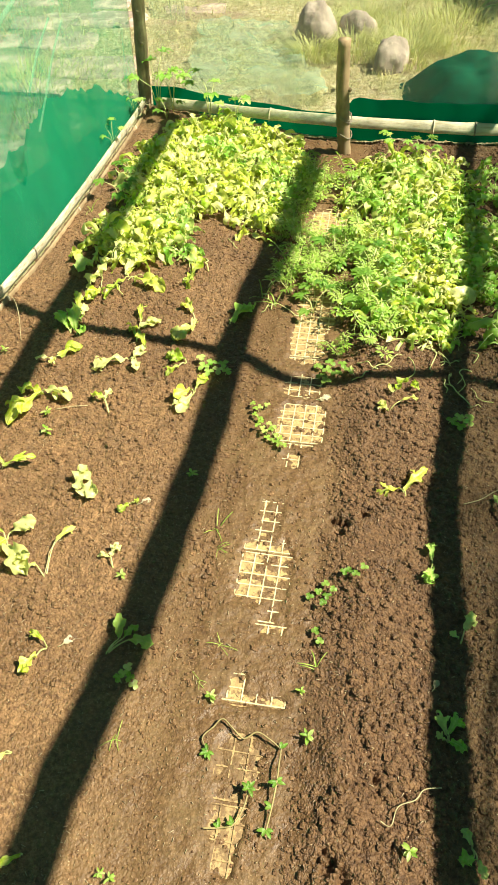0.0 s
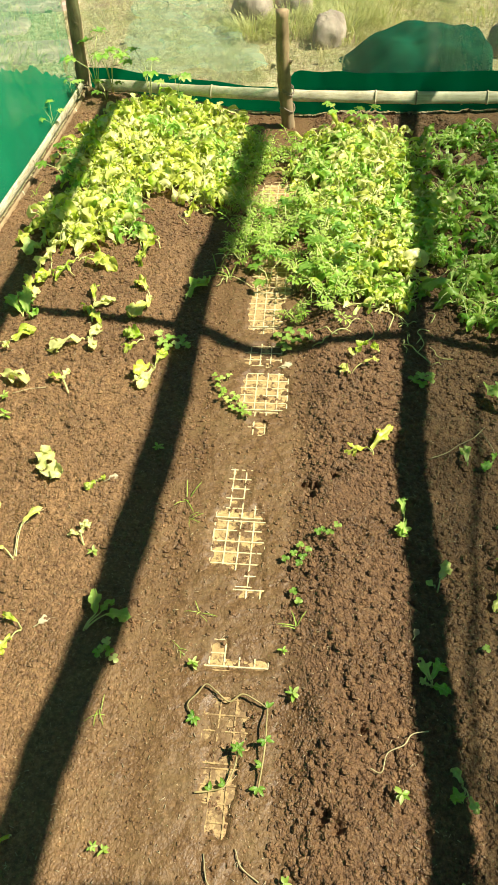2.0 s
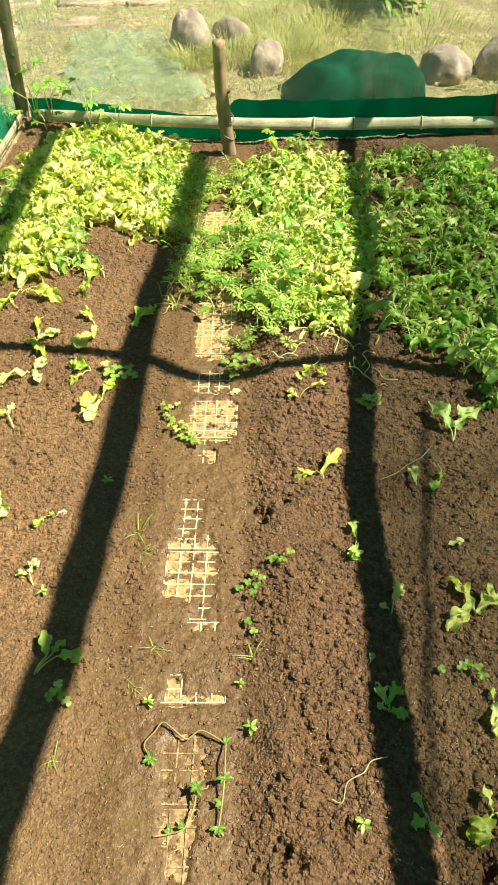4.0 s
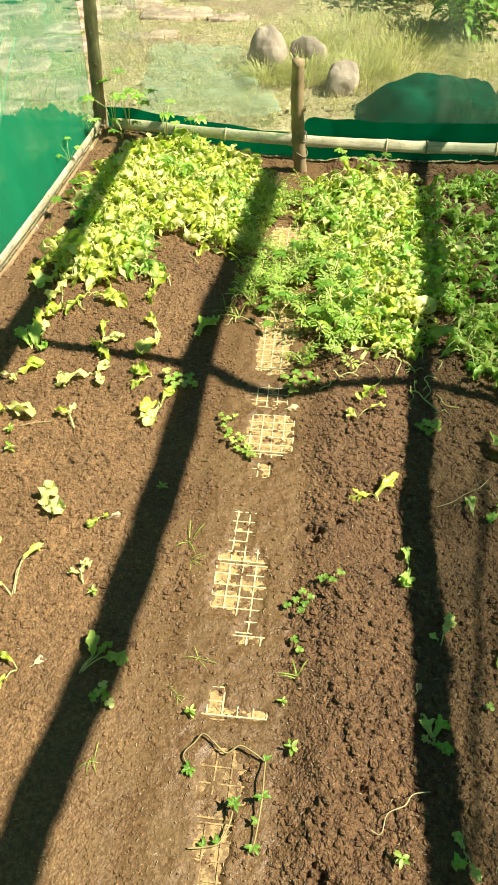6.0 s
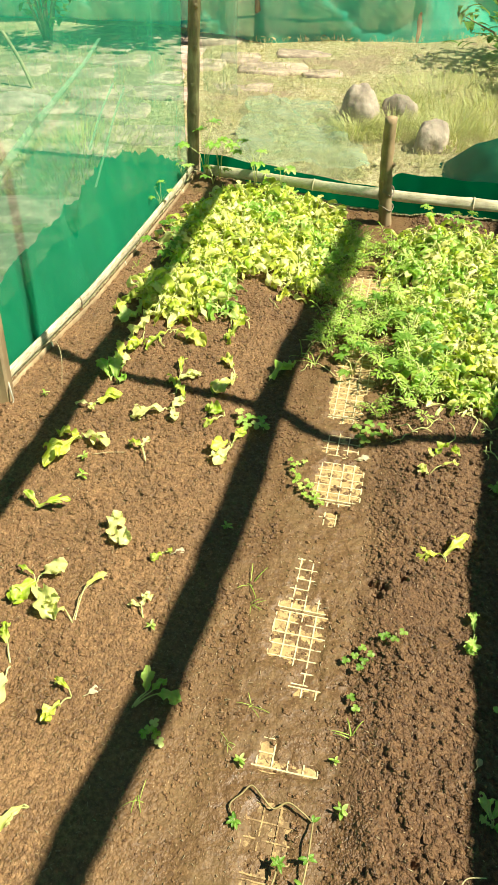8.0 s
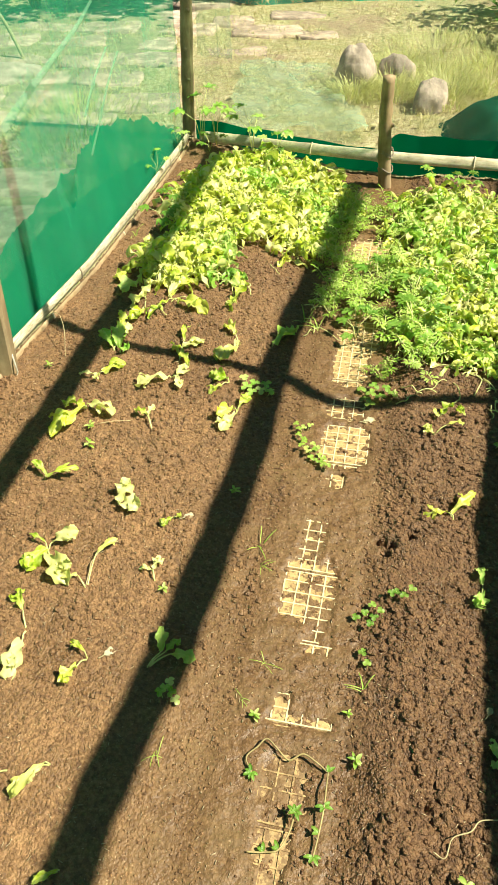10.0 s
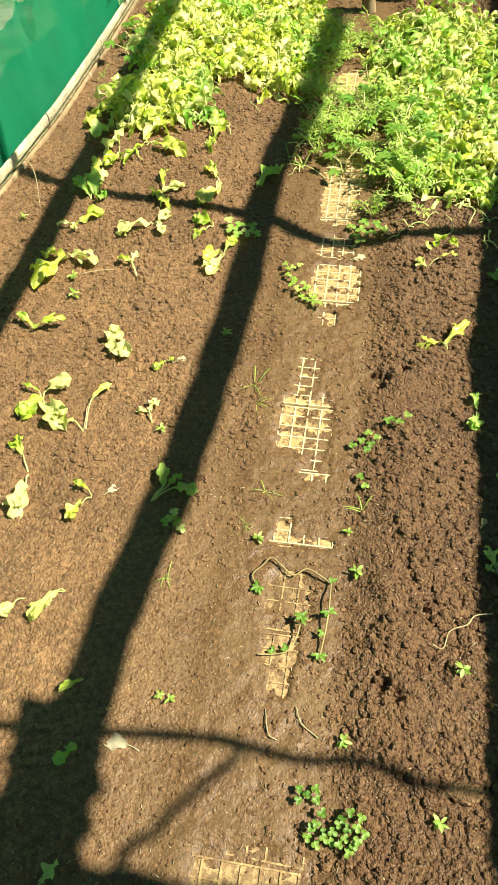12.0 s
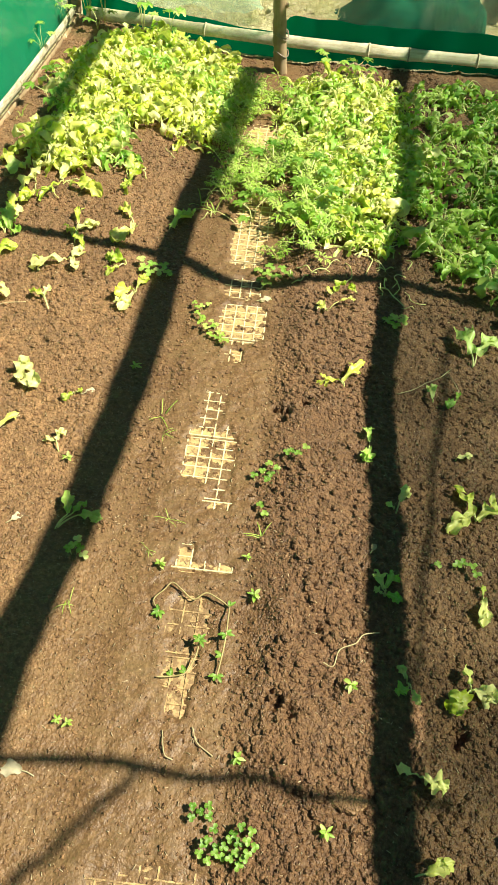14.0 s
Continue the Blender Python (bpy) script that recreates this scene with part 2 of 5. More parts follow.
# NET_FAR: whitish threads put the milky sunlit haze into the colour
NET_SIDE, NET_FAR, NET_SHADE = net_material("net_side", 0.40, 3.0, 1.1, 1.0, 0.05), net_material("net_far", 0.15, 9.0, 1.5, 1.0, 0.42), net_material("net_shade", 0.50, 5.0, 1.0, 1.3)
# fold threads coloured paler to stand for sunlight caught on the fold
NET_FOLD = net_material("net_fold", 0.32, 2.0, 1.5, 0.6, 0.22)
# NET_VEIL: mint-white threads painted for the glow of sunlit net
NET_VEIL = net_material("net_veil", 0.28, 7.0, 1.45, 1.6, 0.36)
NET_HEM, NET_SKIRT = net_material("net_hem", 1.12, 6.0, 0.50, 0.3), net_material("net_skirt", 0.87, 4.0, 0.66, 0.8)


# ---- shapes ----
def mesh_of(name, bm, mats, smooth=True):
    me = bpy.data.meshes.new(name)
    bm.normal_update()
    bm.to_mesh(me)
    bm.free()
    for mt in mats if isinstance(mats, (list, tuple)) else [mats]:
        me.materials.append(mt)
    if smooth:
        me.polygons.foreach_set("use_smooth", [True] * len(me.polygons))
    return me


def part(name, bm, mat, parent, label="", smooth=True):
    ob = new(name, mesh_of(name, bm, mat, smooth))
    ob.parent = parent
    return tagged(ob, label)


def thing(name, label, category, at=None, group="", kind=""):
    ob = new(name)
    ob.empty_display_size = 0.05
    if at is not None:
        ob.matrix_basis = at
    return tagged(ob, label, category, group, kind)


def tube(bm, pts, radii, sides=8, closed=True, wobble=0.0, seed=0):
    """A bent, tapered, slightly uneven rod through the points."""
    rr = random.Random(seed)
    pts = [Vector(p) for p in pts]
    rings = []
    for i, p in enumerate(pts):
        d = (pts[min(i + 1, len(pts) - 1)] - pts[max(i - 1, 0)]).normalized()
        a = d.orthogonal().normalized() if i == 0 else (rings_a - d * rings_a.dot(d)).normalized()
        rings_a = a
        b = d.cross(a)
        r = radii[i] if isinstance(radii, (list, tuple)) else radii
        ring = []
        for k in range(sides):
            t = 2 * math.pi * k / sides
            q = r * (1 + wobble * rr.uniform(-1, 1))
            ring.append(bm.verts.new(p + (a * math.cos(t) + b * math.sin(t)) * q))
        rings.append(ring)
    for r0, r1 in zip(rings, rings[1:]):
        for k in range(sides):
            bm.faces.new((r0[k], r0[(k + 1) % sides], r1[(k + 1) % sides], r1[k]))
    if closed:
        bm.faces.new(list(reversed(rings[0])))
        bm.faces.new(rings[-1])
    return rings


def bend(pts, n=6):
    """A smooth line through the points."""
    v = [Vector(p) for p in pts]
    v = [v[0] * 2 - v[1], *v, v[-1] * 2 - v[-2]]
    out = []
    for a, b, c, d in zip(v, v[1:], v[2:], v[3:]):
        for k in range(n):
            t = k / n
            out.append(0.5 * (2 * b + (c - a) * t + (2 * a - 5 * b + 4 * c - d) * t ** 2 + (3 * b - a - 3 * c + d) * t ** 3))
    return out + [v[-2]]


def box(bm, x0, x1, y0, y1, z0, z1, bevel=0.0):
    made = bmesh.ops.create_cube(bm, size=1, matrix=Matrix.Translation(((x0 + x1) / 2, (y0 + y1) / 2, (z0 + z1) / 2)) @ Matrix.Diagonal((x1 - x0, y1 - y0, z1 - z0, 1)))
    if bevel:
        es = list({e for v in made["verts"] for e in v.link_edges})
        bmesh.ops.bevel(bm, geom=es, offset=bevel, segments=1, affect="EDGES")


def blade(bm, length, width, curl, wave=0.0, lobes=0, seed=0, start=None, heading=0.0, pitch=0.6, twist=0.0, nu=6, nv=4, cup=0.25, blunt=0.6, rag=0.0, skew=1.0):
    """A leaf: a curved sheet with a midrib, an uneven edge and a frilled rim."""
    rr = random.Random(seed)
    rim = bm.verts.layers.float.get("rim") or bm.verts.layers.float.new("rim")
    ph, fr = rr.uniform(0, 6.28), rr.uniform(9, 15)
    h = Vector((math.cos(heading), math.sin(heading), 0))
    side = Vector((-h.y, h.x, 0))
    p, ang, rows, last = Vector(start or (0, 0, 0)), pitch, [], 0.0
    for i in range(nu + 1):
        t = math.sin(0.5 * math.pi * i / nu) * 0.55 + 0.45 * i / nu
        d = h * math.cos(ang) + Vector((0, 0, math.sin(ang)))
        p = p + d * (length * (t - last))
        ang -= curl * (t - last) * (0.5 + t)
        last = t
        w = width * 0.5 * max(0.06, math.sin(math.pi * (t ** skew * 0.93 + 0.06))) ** blunt
        if lobes:
            w *= 0.72 + 0.38 * abs(math.sin(lobes * math.pi * t + 0.4))
        up = d.cross(side)
        tw = twist * t
        s2 = side * math.cos(tw) + up * math.sin(tw)
        u2 = up * math.cos(tw) - side * math.sin(tw)
        row = []
        for j in range(nv + 1):
            v = 2 * j / nv - 1
            e = v * v * rag
            lift = cup * abs(v) ** 1.5 * w + wave * width * (v * v * math.sin(ph + fr * t + 2.0 * v) + 0.4 * t ** 3 * math.sin(2 * ph + 6.5 * v))
            vert = bm.verts.new(p + s2 * (v * w * (1 + e * rr.uniform(-0.16, 0.16))) + u2 * (lift + e * width * rr.uniform(-0.06, 0.06)))
            vert[rim] = abs(v)
            row.append(vert)
        rows.append(row)
    for r0, r1 in zip(rows, rows[1:]):
        for j in range(nv):
            bm.faces.new((r0[j], r0[j + 1], r1[j + 1], r1[j]))
    return p


def rock_mesh(name, seed, size, mat, levels=3, rough=0.28):
    bm = bmesh.new()
    bmesh.ops.create_icosphere(bm, subdivisions=levels, radius=1)
    off = Vector((seed * 3.1, seed * 1.7, seed * 0.9))
    for v in bm.verts:
        d = 1 + rough * noise.fractal(v.co * 1.3 + off, 0.8, 2.0, 5)
        d -= 0.18 * max(0, v.co.dot(Vector((0.5, -0.4, 0.75))) - 0.6)
        v.co = Vector((v.co.x * size[0], v.co.y * size[1], v.co.z * size[2])) * d
    return mesh_of(name, bm, mat)


def inside(poly, x, y):
    hit = False
    for (x0, y0), (x1, y1) in zip(poly, poly[1:] + poly[:1]):
        if (y0 > y) != (y1 > y) and x < (x1 - x0) * (y - y0) / (y1 - y0) + x0:
            hit = not hit
    return hit


def along(line, f):
    """The point at the fraction f of a polyline in plan."""
    seg = [math.dist(a, b) for a, b in zip(line, line[1:])]
    d = f * sum(seg)
    for (a, b), s in zip(zip(line, line[1:]), seg):
        if d <= s or b == line[-1]:
            k = d / s
            return a[0] + (b[0] - a[0]) * k, a[1] + (b[1] - a[1]) * k
        d -= s


# ---- plan ----
CORNER = (-0.70, 4.46)
FENCE_LEFT = [(-1.32, 0.0), (-0.985, 2.30), (-0.875, 2.85), (-0.80, 3.40), (-0.715, 4.15), (-0.69, 4.44)]
FENCE_FAR = [(-0.66, 4.43), (-0.35, 4.30), (0.14, 4.07), (0.52, 3.95), (0.95, 3.88), (1.78, 3.84)]
FENCE_RIGHT = [(1.78, 3.84), (1.52, 2.1), (1.33, 0.8), (1.15, -0.6)]
FENCE_NEAR = [(1.15, -0.6), (-1.45, -0.6)]
TILE_W, TILE_STEP, TILE_TURN = 0.200, 0.2025, math.atan(0.123)


def path_offset(x, y):
    """How far a point lies to the right of the middle of the tiled path."""
    return x - (0.034 + 0.123 * (y - 0.971))


def smooth(a, b, v):
    t = min(1, max(0, (v - a) / (b - a)))
    return t * t * (3 - 2 * t)


# where trodden soil has been washed off the tiles: x, y, half-width, half-length
BARE = [(0.170, 1.865, 0.075, 0.10, 9.0), (0.175, 2.05, 0.065, 0.06, 7.5), (0.075, 1.33, 0.070, 0.10, 8.0), (0.035, 1.34, 0.022, 0.09, 9.5), (0.10, 1.20, 0.035, 0.05, 6.8),
        (0.085, 1.50, 0.035, 0.07, 4.8), (0.14, 1.72, 0.03, 0.03, 8.5), (0.065, 0.990, 0.075, 0.016, 6.6), (0.025, 1.03, 0.018, 0.03, 6.6),
        (0.038, 0.862, 0.054, 0.060, 7.6), (0.022, 0.77, 0.037, 0.070, 7.8), (0.018, 0.69, 0.022, 0.045, 7.4), (0.0, 0.33, 0.13, 0.07, 7.6), (0.20, 2.30, 0.06, 0.14, 8.5), (0.24, 2.50, 0.08, 0.14, 9.0),
        (0.33, 3.05, 0.12, 0.2, 9.0)]


# dug or sunken holes in the soil: x, y, radius, depth
HOLES = [(0.258, 1.495, 0.016, 0.030), (0.283, 1.478, 0.017, 0.028), (0.268, 1.450, 0.013, 0.022), (0.337, 1.508, 0.018, 0.02), (0.215, 0.675, 0.020, 0.022), (0.24, 0.655, 0.016, 0.02), (0.31, 0.83, 0.012, 0.02), (0.565, 0.60, 0.022, 0.025)]


def ground_height(x, y):
    s = path_offset(x, y)
    bed = 0.030 * smooth(0.10, 0.24, s) + 0.018 * smooth(0.12, 0.5, -s)
    p = Vector((x, y, 0.0))
    lump = noise.fractal(p * 11, 0.9, 2.1, 3)
    right, left = smooth(0.12, 0.22, s), smooth(0.10, 0.35, -s) * (0.35 + 0.65 * smooth(0.9, 1.7, y))
    rough = 0.10 + 0.90 * max(right, left)
    wob = Vector((noise.noise(p * 30), noise.noise(p * 30 + Vector((7, 7, 0))), 0)) * 0.008
    q = p + wob
    clod = 0.007 * (abs(noise.noise(q * 34)) - 0.25) + 0.005 * (abs(noise.noise(q * 66 + Vector((3, 1, 0)))) - 0.25) + 0.004 * noise.noise(q * 105)
    crumb = 0.5 + 0.5 * noise.noise(p * 8 + Vector((1, 5, 0)))
    pit = noise.noise(p * 17 + Vector((9, 2, 0)))
    lumps = 0.0
    for scale, tall in ((24.0, 0.007), (50.0, 0.0055)):
        near, spot = noise.voronoi(q * scale + Vector((0, 0, 0.5)))
        lumps += tall * (0.25 + 0.75 * abs(noise.cell(spot[0] * 9.7))) * min(1, 2.6 * (near[1] - near[0])) * max(0, 1.1 - near[0])
    dz = rough * (0.008 * lump + (0.35 + 0.8 * crumb) * clod + lumps - 0.003 + 0.008 * (noise.turbulence(p * 30, 3, True) - 0.5) - 0.006 * max(0, pit - 0.34) + 0.009 * right * noise.fractal(p * 19, 0.8, 2.2, 4))
    if dz < -0.003:
        dz = -0.003 + 0.35 * (dz + 0.003)
    for hx, hy, hr, deep in HOLES:
        h = math.hypot(x - hx, y - hy)
        if h < 2 * hr:
            dz -= deep * (1 - smooth(0.35, 1.25, h / hr + 0.9 * noise.noise(p * 75)))
    z = bed + dz
    if abs(s) < 0.16:
        bare = 0.0
        for bx, by, rx, ry, deep in BARE:
            d = ((x - bx - 0.123 * (y - by)) / rx) ** 4 + ((y - by + 0.123 * (x - bx)) / ry) ** 4
            bare = max(bare, deep * (1 - smooth(0.35, 1.6, d + 0.7 * noise.noise(p * 42))))
        cover = 0.0054 + 0.0036 * noise.noise(p * 30) - 0.001 * bare + 0.0022 * noise.noise(p * 75)
        k = 1 - smooth(0.11, 0.16, abs(s))
        z = z * (1 - k) + cover * k
    return z


def spread(lo, hi, step, far):
    fine = list(np.arange(lo, hi + step / 2, step))
    out, d = [], step
    while (out[-1] if out else 0) < far:
        d *= 1.35
        out.append((out[-1] if out else 0) + d)
    return np.array([lo - v for v in reversed(out)] + fine + [hi + v for v in out])


ENCLOSURE = [FENCE_LEFT[0], *FENCE_LEFT[1:], *FENCE_FAR, *FENCE_RIGHT[1:], FENCE_NEAR[1]]


def water(x, y):
    """How far the soil has been watered."""
    s = path_offset(x, y)
    w = 0.42 * smooth(-0.42, -0.12, s) + (0.56 - 0.18 * smooth(1.1, 1.6, y)) * smooth(0.08, 0.2, s) + 0.30 * smooth(1.6, 2.2, y) * (1 - smooth(-0.3, -0.1, s))
    return min(1, max(0, w + 0.25 * noise.noise(Vector((x * 4, y * 4, 8)))))


def outer_height(x, y):
    """The meadow outside the nets: flat near the plot, then gently uneven and rising."""
    d = max(abs(x) - 2, abs(y - 2) - 3, 0)
    return 0.02 + min(1, d) * 0.05 * noise.fractal(Vector((x, y, 0)) * 0.7, 0.9, 2, 4) + 0.02 * max(0, min(d, 40))


SOIL_GRID = {}


def soil_z(x, y):
    """The height of the built ground, read off its grid."""
    xs, ys, z = SOIL_GRID["xs"], SOIL_GRID["ys"], SOIL_GRID["z"]
    i, j = int(np.searchsorted(xs, x)) - 1, int(np.searchsorted(ys, y)) - 1
    u, v = (x - xs[i]) / (xs[i + 1] - xs[i]), (y - ys[j]) / (ys[j + 1] - ys[j])
    return float((z[j, i] * (1 - u) + z[j, i + 1] * u) * (1 - v) + (z[j + 1, i] * (1 - u) + z[j + 1, i + 1] * u) * v)


def build_ground():
    xs, ys = spread(-1.1, 1.3, 0.0050, 400), spread(0.2, 4.4, 0.0050, 400)
    ys = np.array([v for k, v in enumerate(ys) if v < 1.6 or v > 4.4 or k % (1 if v < 2.35 else 2 if v < 3.0 else 3) == 0])
    verts, faces, mats = [], [], []
    for y in ys:
        for x in xs:
            if -1.6 < x < 2.0 and -0.7 < y < 4.7:
                z = ground_height(x, y)
            else:
                z = outer_height(x, y)
            verts.append((x, y, z))
    n = len(xs)
    for j in range(len(ys) - 1):
        yc = (ys[j] + ys[j + 1]) / 2
        for i in range(n - 1):
            a = j * n + i
            faces.append((a, a + 1, a + 1 + n, a + n))
            xc = (xs[i] + xs[i + 1]) / 2
            if -1.7 < xc < 2 and -0.8 < yc < 4.6 and inside(ENCLOSURE, xc, yc):
                mats.append(0)
            else:
                mats.append(1)
    SOIL_GRID.update(xs=xs, ys=ys, z=np.array([v[2] for v in verts]).reshape(len(ys), n))
    me = bpy.data.meshes.new("ground")
    me.from_pydata(verts, [], faces)
    for mt in (SOIL, MEADOW):
        me.materials.append(mt)
    worn = []
    for x, y, z in verts:
        s = path_offset(x, y)
        w = 1 - smooth(0.12, 0.20, s) if s > 0 else 1 - smooth(0.14, 0.42, -s)
        worn.append(min(1, max(0, w + 0.35 * noise.noise(Vector((x * 9, y * 9, 4))))))
    me.attributes.new("watered", "FLOAT", "POINT").data.foreach_set("value", [water(x, y) for x, y, z in verts])
    me.attributes.new("trodden", "FLOAT", "POINT").data.foreach_set("value", worn)
    me.polygons.foreach_set("material_index", mats)
    me.polygons.foreach_set("use_smooth", [True] * len(faces))
    tagged(new("ground", me), "damp brown garden soil, dry meadow beyond the nets", "ground", kind="structure")


build_ground()


# ---- nets and fences ----
def net_seam(pts, width, label):
    """A long doubled fold of the side net."""
    bm = bmesh.new()
    mid = bend([Vector(p) for p in pts], 6)
    rows = []
    for k, p in enumerate(mid):
        q = mid[min(k + 1, len(mid) - 1)] - mid[max(k - 1, 0)]
        across = Vector((0.03, q.y, q.z)).normalized().cross(Vector((1, 0, 0)))
        w = width * (0.25 + 0.75 * k / len(mid))
        rows.append([bm.verts.new(p + across * w * f + Vector((0.010 * (1 - abs(2 * f - 1)), 0, 0))) for f in (0.0, 0.3, 0.6, 1.0)])
    for a, b in zip(rows, rows[1:]):
        for j in range(3):
            bm.faces.new((a[j], a[j + 1], b[j + 1], b[j]))
    return tagged(new("net_fold", mesh_of("net_fold", bm, NET_FOLD)), label, "net fold", kind="structure")


def net_wall(name, line, top, mat, label, foot=0.0, fold=0.018, seed=0, columns=90, lean=0.0):
    bm = bmesh.new()
    rows, grid = 26, []
    for j in range(rows + 1):
        ring = []
        for i in range(columns + 1):
            f = i / columns
            x, y = along(line, f)
            z = foot + ((top(x, y) if callable(top) else top) - foot) * j / rows
            x2, y2 = along(line, min(1, f + 0.01))
            x1, y1 = along(line, max(0, f - 0.01))
            nx, ny = y2 - y1, -(x2 - x1)
            q = math.hypot(nx, ny) or 1
            w = fold * noise.fractal(Vector((f * 14 + z * 1.5, z * 1.2, seed)), 0.8, 2.2, 3) * min(1, 0.3 + z * 2) + lean * z
            ring.append(bm.verts.new((x + nx / q * w, y + ny / q * w, z)))
        grid.append(ring)
    for r0, r1 in zip(grid, grid[1:]):
        for i in range(columns):
            bm.faces.new((r0[i], r0[i + 1], r1[i + 1], r1[i]))
    ob = new(name, mesh_of(name, bm, mat))
    return tagged(ob, label, "shade net", kind="structure")


def SKIRT(x, y):
    """The uneven top edge of the second net."""
    return float(np.interp(y, [1.0, 2.4, 2.96, 3.30, 3.575, 3.90, 4.30, 4.44], [0.22, 0.335, 0.41, 0.46, 0.405, 0.29, 0.10, 0.07])) + 0.03 * noise.fractal(Vector((x * 9, y * 9, 0)), 0.9, 2, 3) + 0.012 * noise.fractal(Vector((x * 40, y * 40, 5)), 0.7, 2, 3)


def offset_line(line, d):
    out = []
    for i, (x, y) in enumerate(line):
        a, b = line[max(0, i - 1)], line[min(len(line) - 1, i + 1)]
        q = math.hypot(b[0] - a[0], b[1] - a[1])
        out.append((x - (b[1] - a[1]) / q * d, y + (b[0] - a[0]) / q * d))
    return out


def HEM(x, y):
    """The hem stands higher past the stub post."""
    return 0.125 + 0.085 * smooth(0.36, 0.46, x) + 0.012 * noise.noise(Vector((x * 7, 3, 0)))


net_wall("net_wall_left", offset_line(FENCE_LEFT, 0.035), 1.42, NET_SIDE, "hanging green shade net with soft folds", seed=1)
net_seam([(-0.755, 3.03, 0.955), (-0.775, 2.88, 0.90), (-0.815, 2.66, 0.835), (-0.85, 2.44, 0.775), (-0.89, 2.1, 0.68)], 0.045, "long pale fold sagging across the side net")
net_seam([(-0.745, 3.10, 0.80), (-0.77, 2.97, 0.72), (-0.79, 2.86, 0.63)], 0.010, "thin crease in the side net")
net_seam([(-0.735, 3.22, 0.76), (-0.76, 3.10, 0.67), (-0.775, 2.99, 0.58), (-0.80, 2.9, 0.48)], 0.008, "thin crease in the side net")
net_wall("net_skirt_left", offset_line(FENCE_LEFT, 0.05), SKIRT, NET_SKIRT, "second dense green net along the foot of the fence", seed=9, columns=300)
net_wall("net_wall_far", offset_line(FENCE_FAR, 0.035), 1.75, NET_FAR, "thin green shade net stretched behind bamboo rail", seed=2)
net_wall("net_veil_corner", offset_line([(-0.64, 4.42), (-0.44, 4.34)], 0.05), lambda x, y: 1.1 + 0.05 * noise.noise(Vector((x * 20, 2, 0))), NET_VEIL, "pale second layer of thin net beside the corner post", foot=0.45, seed=13)
net_wall("net_hem", offset_line(FENCE_FAR, 0.022), HEM, NET_HEM, "doubled dark green hem of the net at the ground", seed=8, fold=0.01)
net_wall("net_wall_right", offset_line(FENCE_RIGHT, 0.03), 1.22, NET_SHADE, "green shade net hanging in folds", seed=3, fold=0.05)
net_wall("net_wall_near", FENCE_NEAR, 1.6, NET_SHADE, "green shade net closing the plot", seed=4)


def bamboo_rail(line, heights, width, label, nodes, face, mat=BAMBOO, tilt=0.0):
    """A split bamboo culm laid on edge: bowed shell with swollen nodes and tie wires."""
    rail = thing("bamboo_rail", label, "fence rail", group="bamboo rails")
    bm = bmesh.new()
    count, rings = 70, []
    for i in range(count + 1):
        f = i / count
        x, y = along(line, f)
        x2, y2 = along(line, min(1, f + 0.02))
        x1, y1 = along(line, max(0, f - 0.02))
        d = Vector((x2 - x1, y2 - y1, 0)).normalized()
        nrm = Vector((d.y, -d.x, 0)) * face
        lie, stand = nrm * math.cos(tilt) + Vector((0, 0, math.sin(tilt))), Vector((0, 0, math.cos(tilt))) - nrm * math.sin(tilt)
        z = heights[0] + (heights[-1] - heights[0]) * f if len(heights) == 2 else np.interp(f, [k / (len(heights) - 1) for k in range(len(heights))], heights)
        near = min(abs(f - n) for n in nodes)
        w = width * (1 + 0.12 * math.exp(-(near * 90) ** 2) + 0.03 * math.sin(f * 21))
        ring = []
        for k in range(6):
            a = math.pi * (k / 5 - 0.5)
            ring.append(bm.verts.new(Vector((x, y, z)) + stand * (math.sin(a) * w * 0.5) + lie * (math.cos(a) * w * 0.15)))
        for k in range(5, -1, -1):
            a = math.pi * (k / 5 - 0.5)
            ring.append(bm.verts.new(Vector((x, y, z)) + stand * (math.sin(a) * w * 0.44) + lie * (math.cos(a) * w * 0.15 - 0.007)))
        rings.append(ring)
    m = len(rings[0])
    for r0, r1 in zip(rings, rings[1:]):
        for k in range(m):
            bm.faces.new((r0[k], r0[(k + 1) % m], r1[(k + 1) % m], r1[k]))
    bm.faces.new(rings[0])
    bm.faces.new(list(reversed(rings[-1])))
    culm = part("culm", bm, mat, rail)
    for f in nodes:
        x, y = along(line, f)
        x2, y2 = along(line, min(1, f + 0.02))
        d = Vector((x2 - x, y2 - y, 0)).normalized()
        nrm = Vector((d.y, -d.x, 0)) * face
        z = np.interp(f, [k / (len(heights) - 1) for k in range(len(heights))], heights)
        bm = bmesh.new()
        pts = [Vector((x, y, z)) + (Vector((0, 0, math.cos(tilt))) - nrm * math.sin(tilt)) * (math.sin(a) * width * 0.57) + (nrm * math.cos(tilt) + Vector((0, 0, math.sin(tilt)))) * (math.cos(a) * width * 0.20) for a in [math.pi * (k / 8 - 0.5) for k in range(9)]]
        tube(bm, pts, 0.004, 5)
        part("node_ring", bm, BAMBOO if rnd.random() < 0.6 else WIRE, culm)
    return rail


bamboo_rail([(-1.16, 1.10), *FENCE_LEFT[1:]], [0.055, 0.05, 0.05, 0.05], 0.040, "split pale bamboo rail along the net foot on soil", [0.14, 0.33, 0.505, 0.70, 0.87], 1, BAMBOO_GREY)
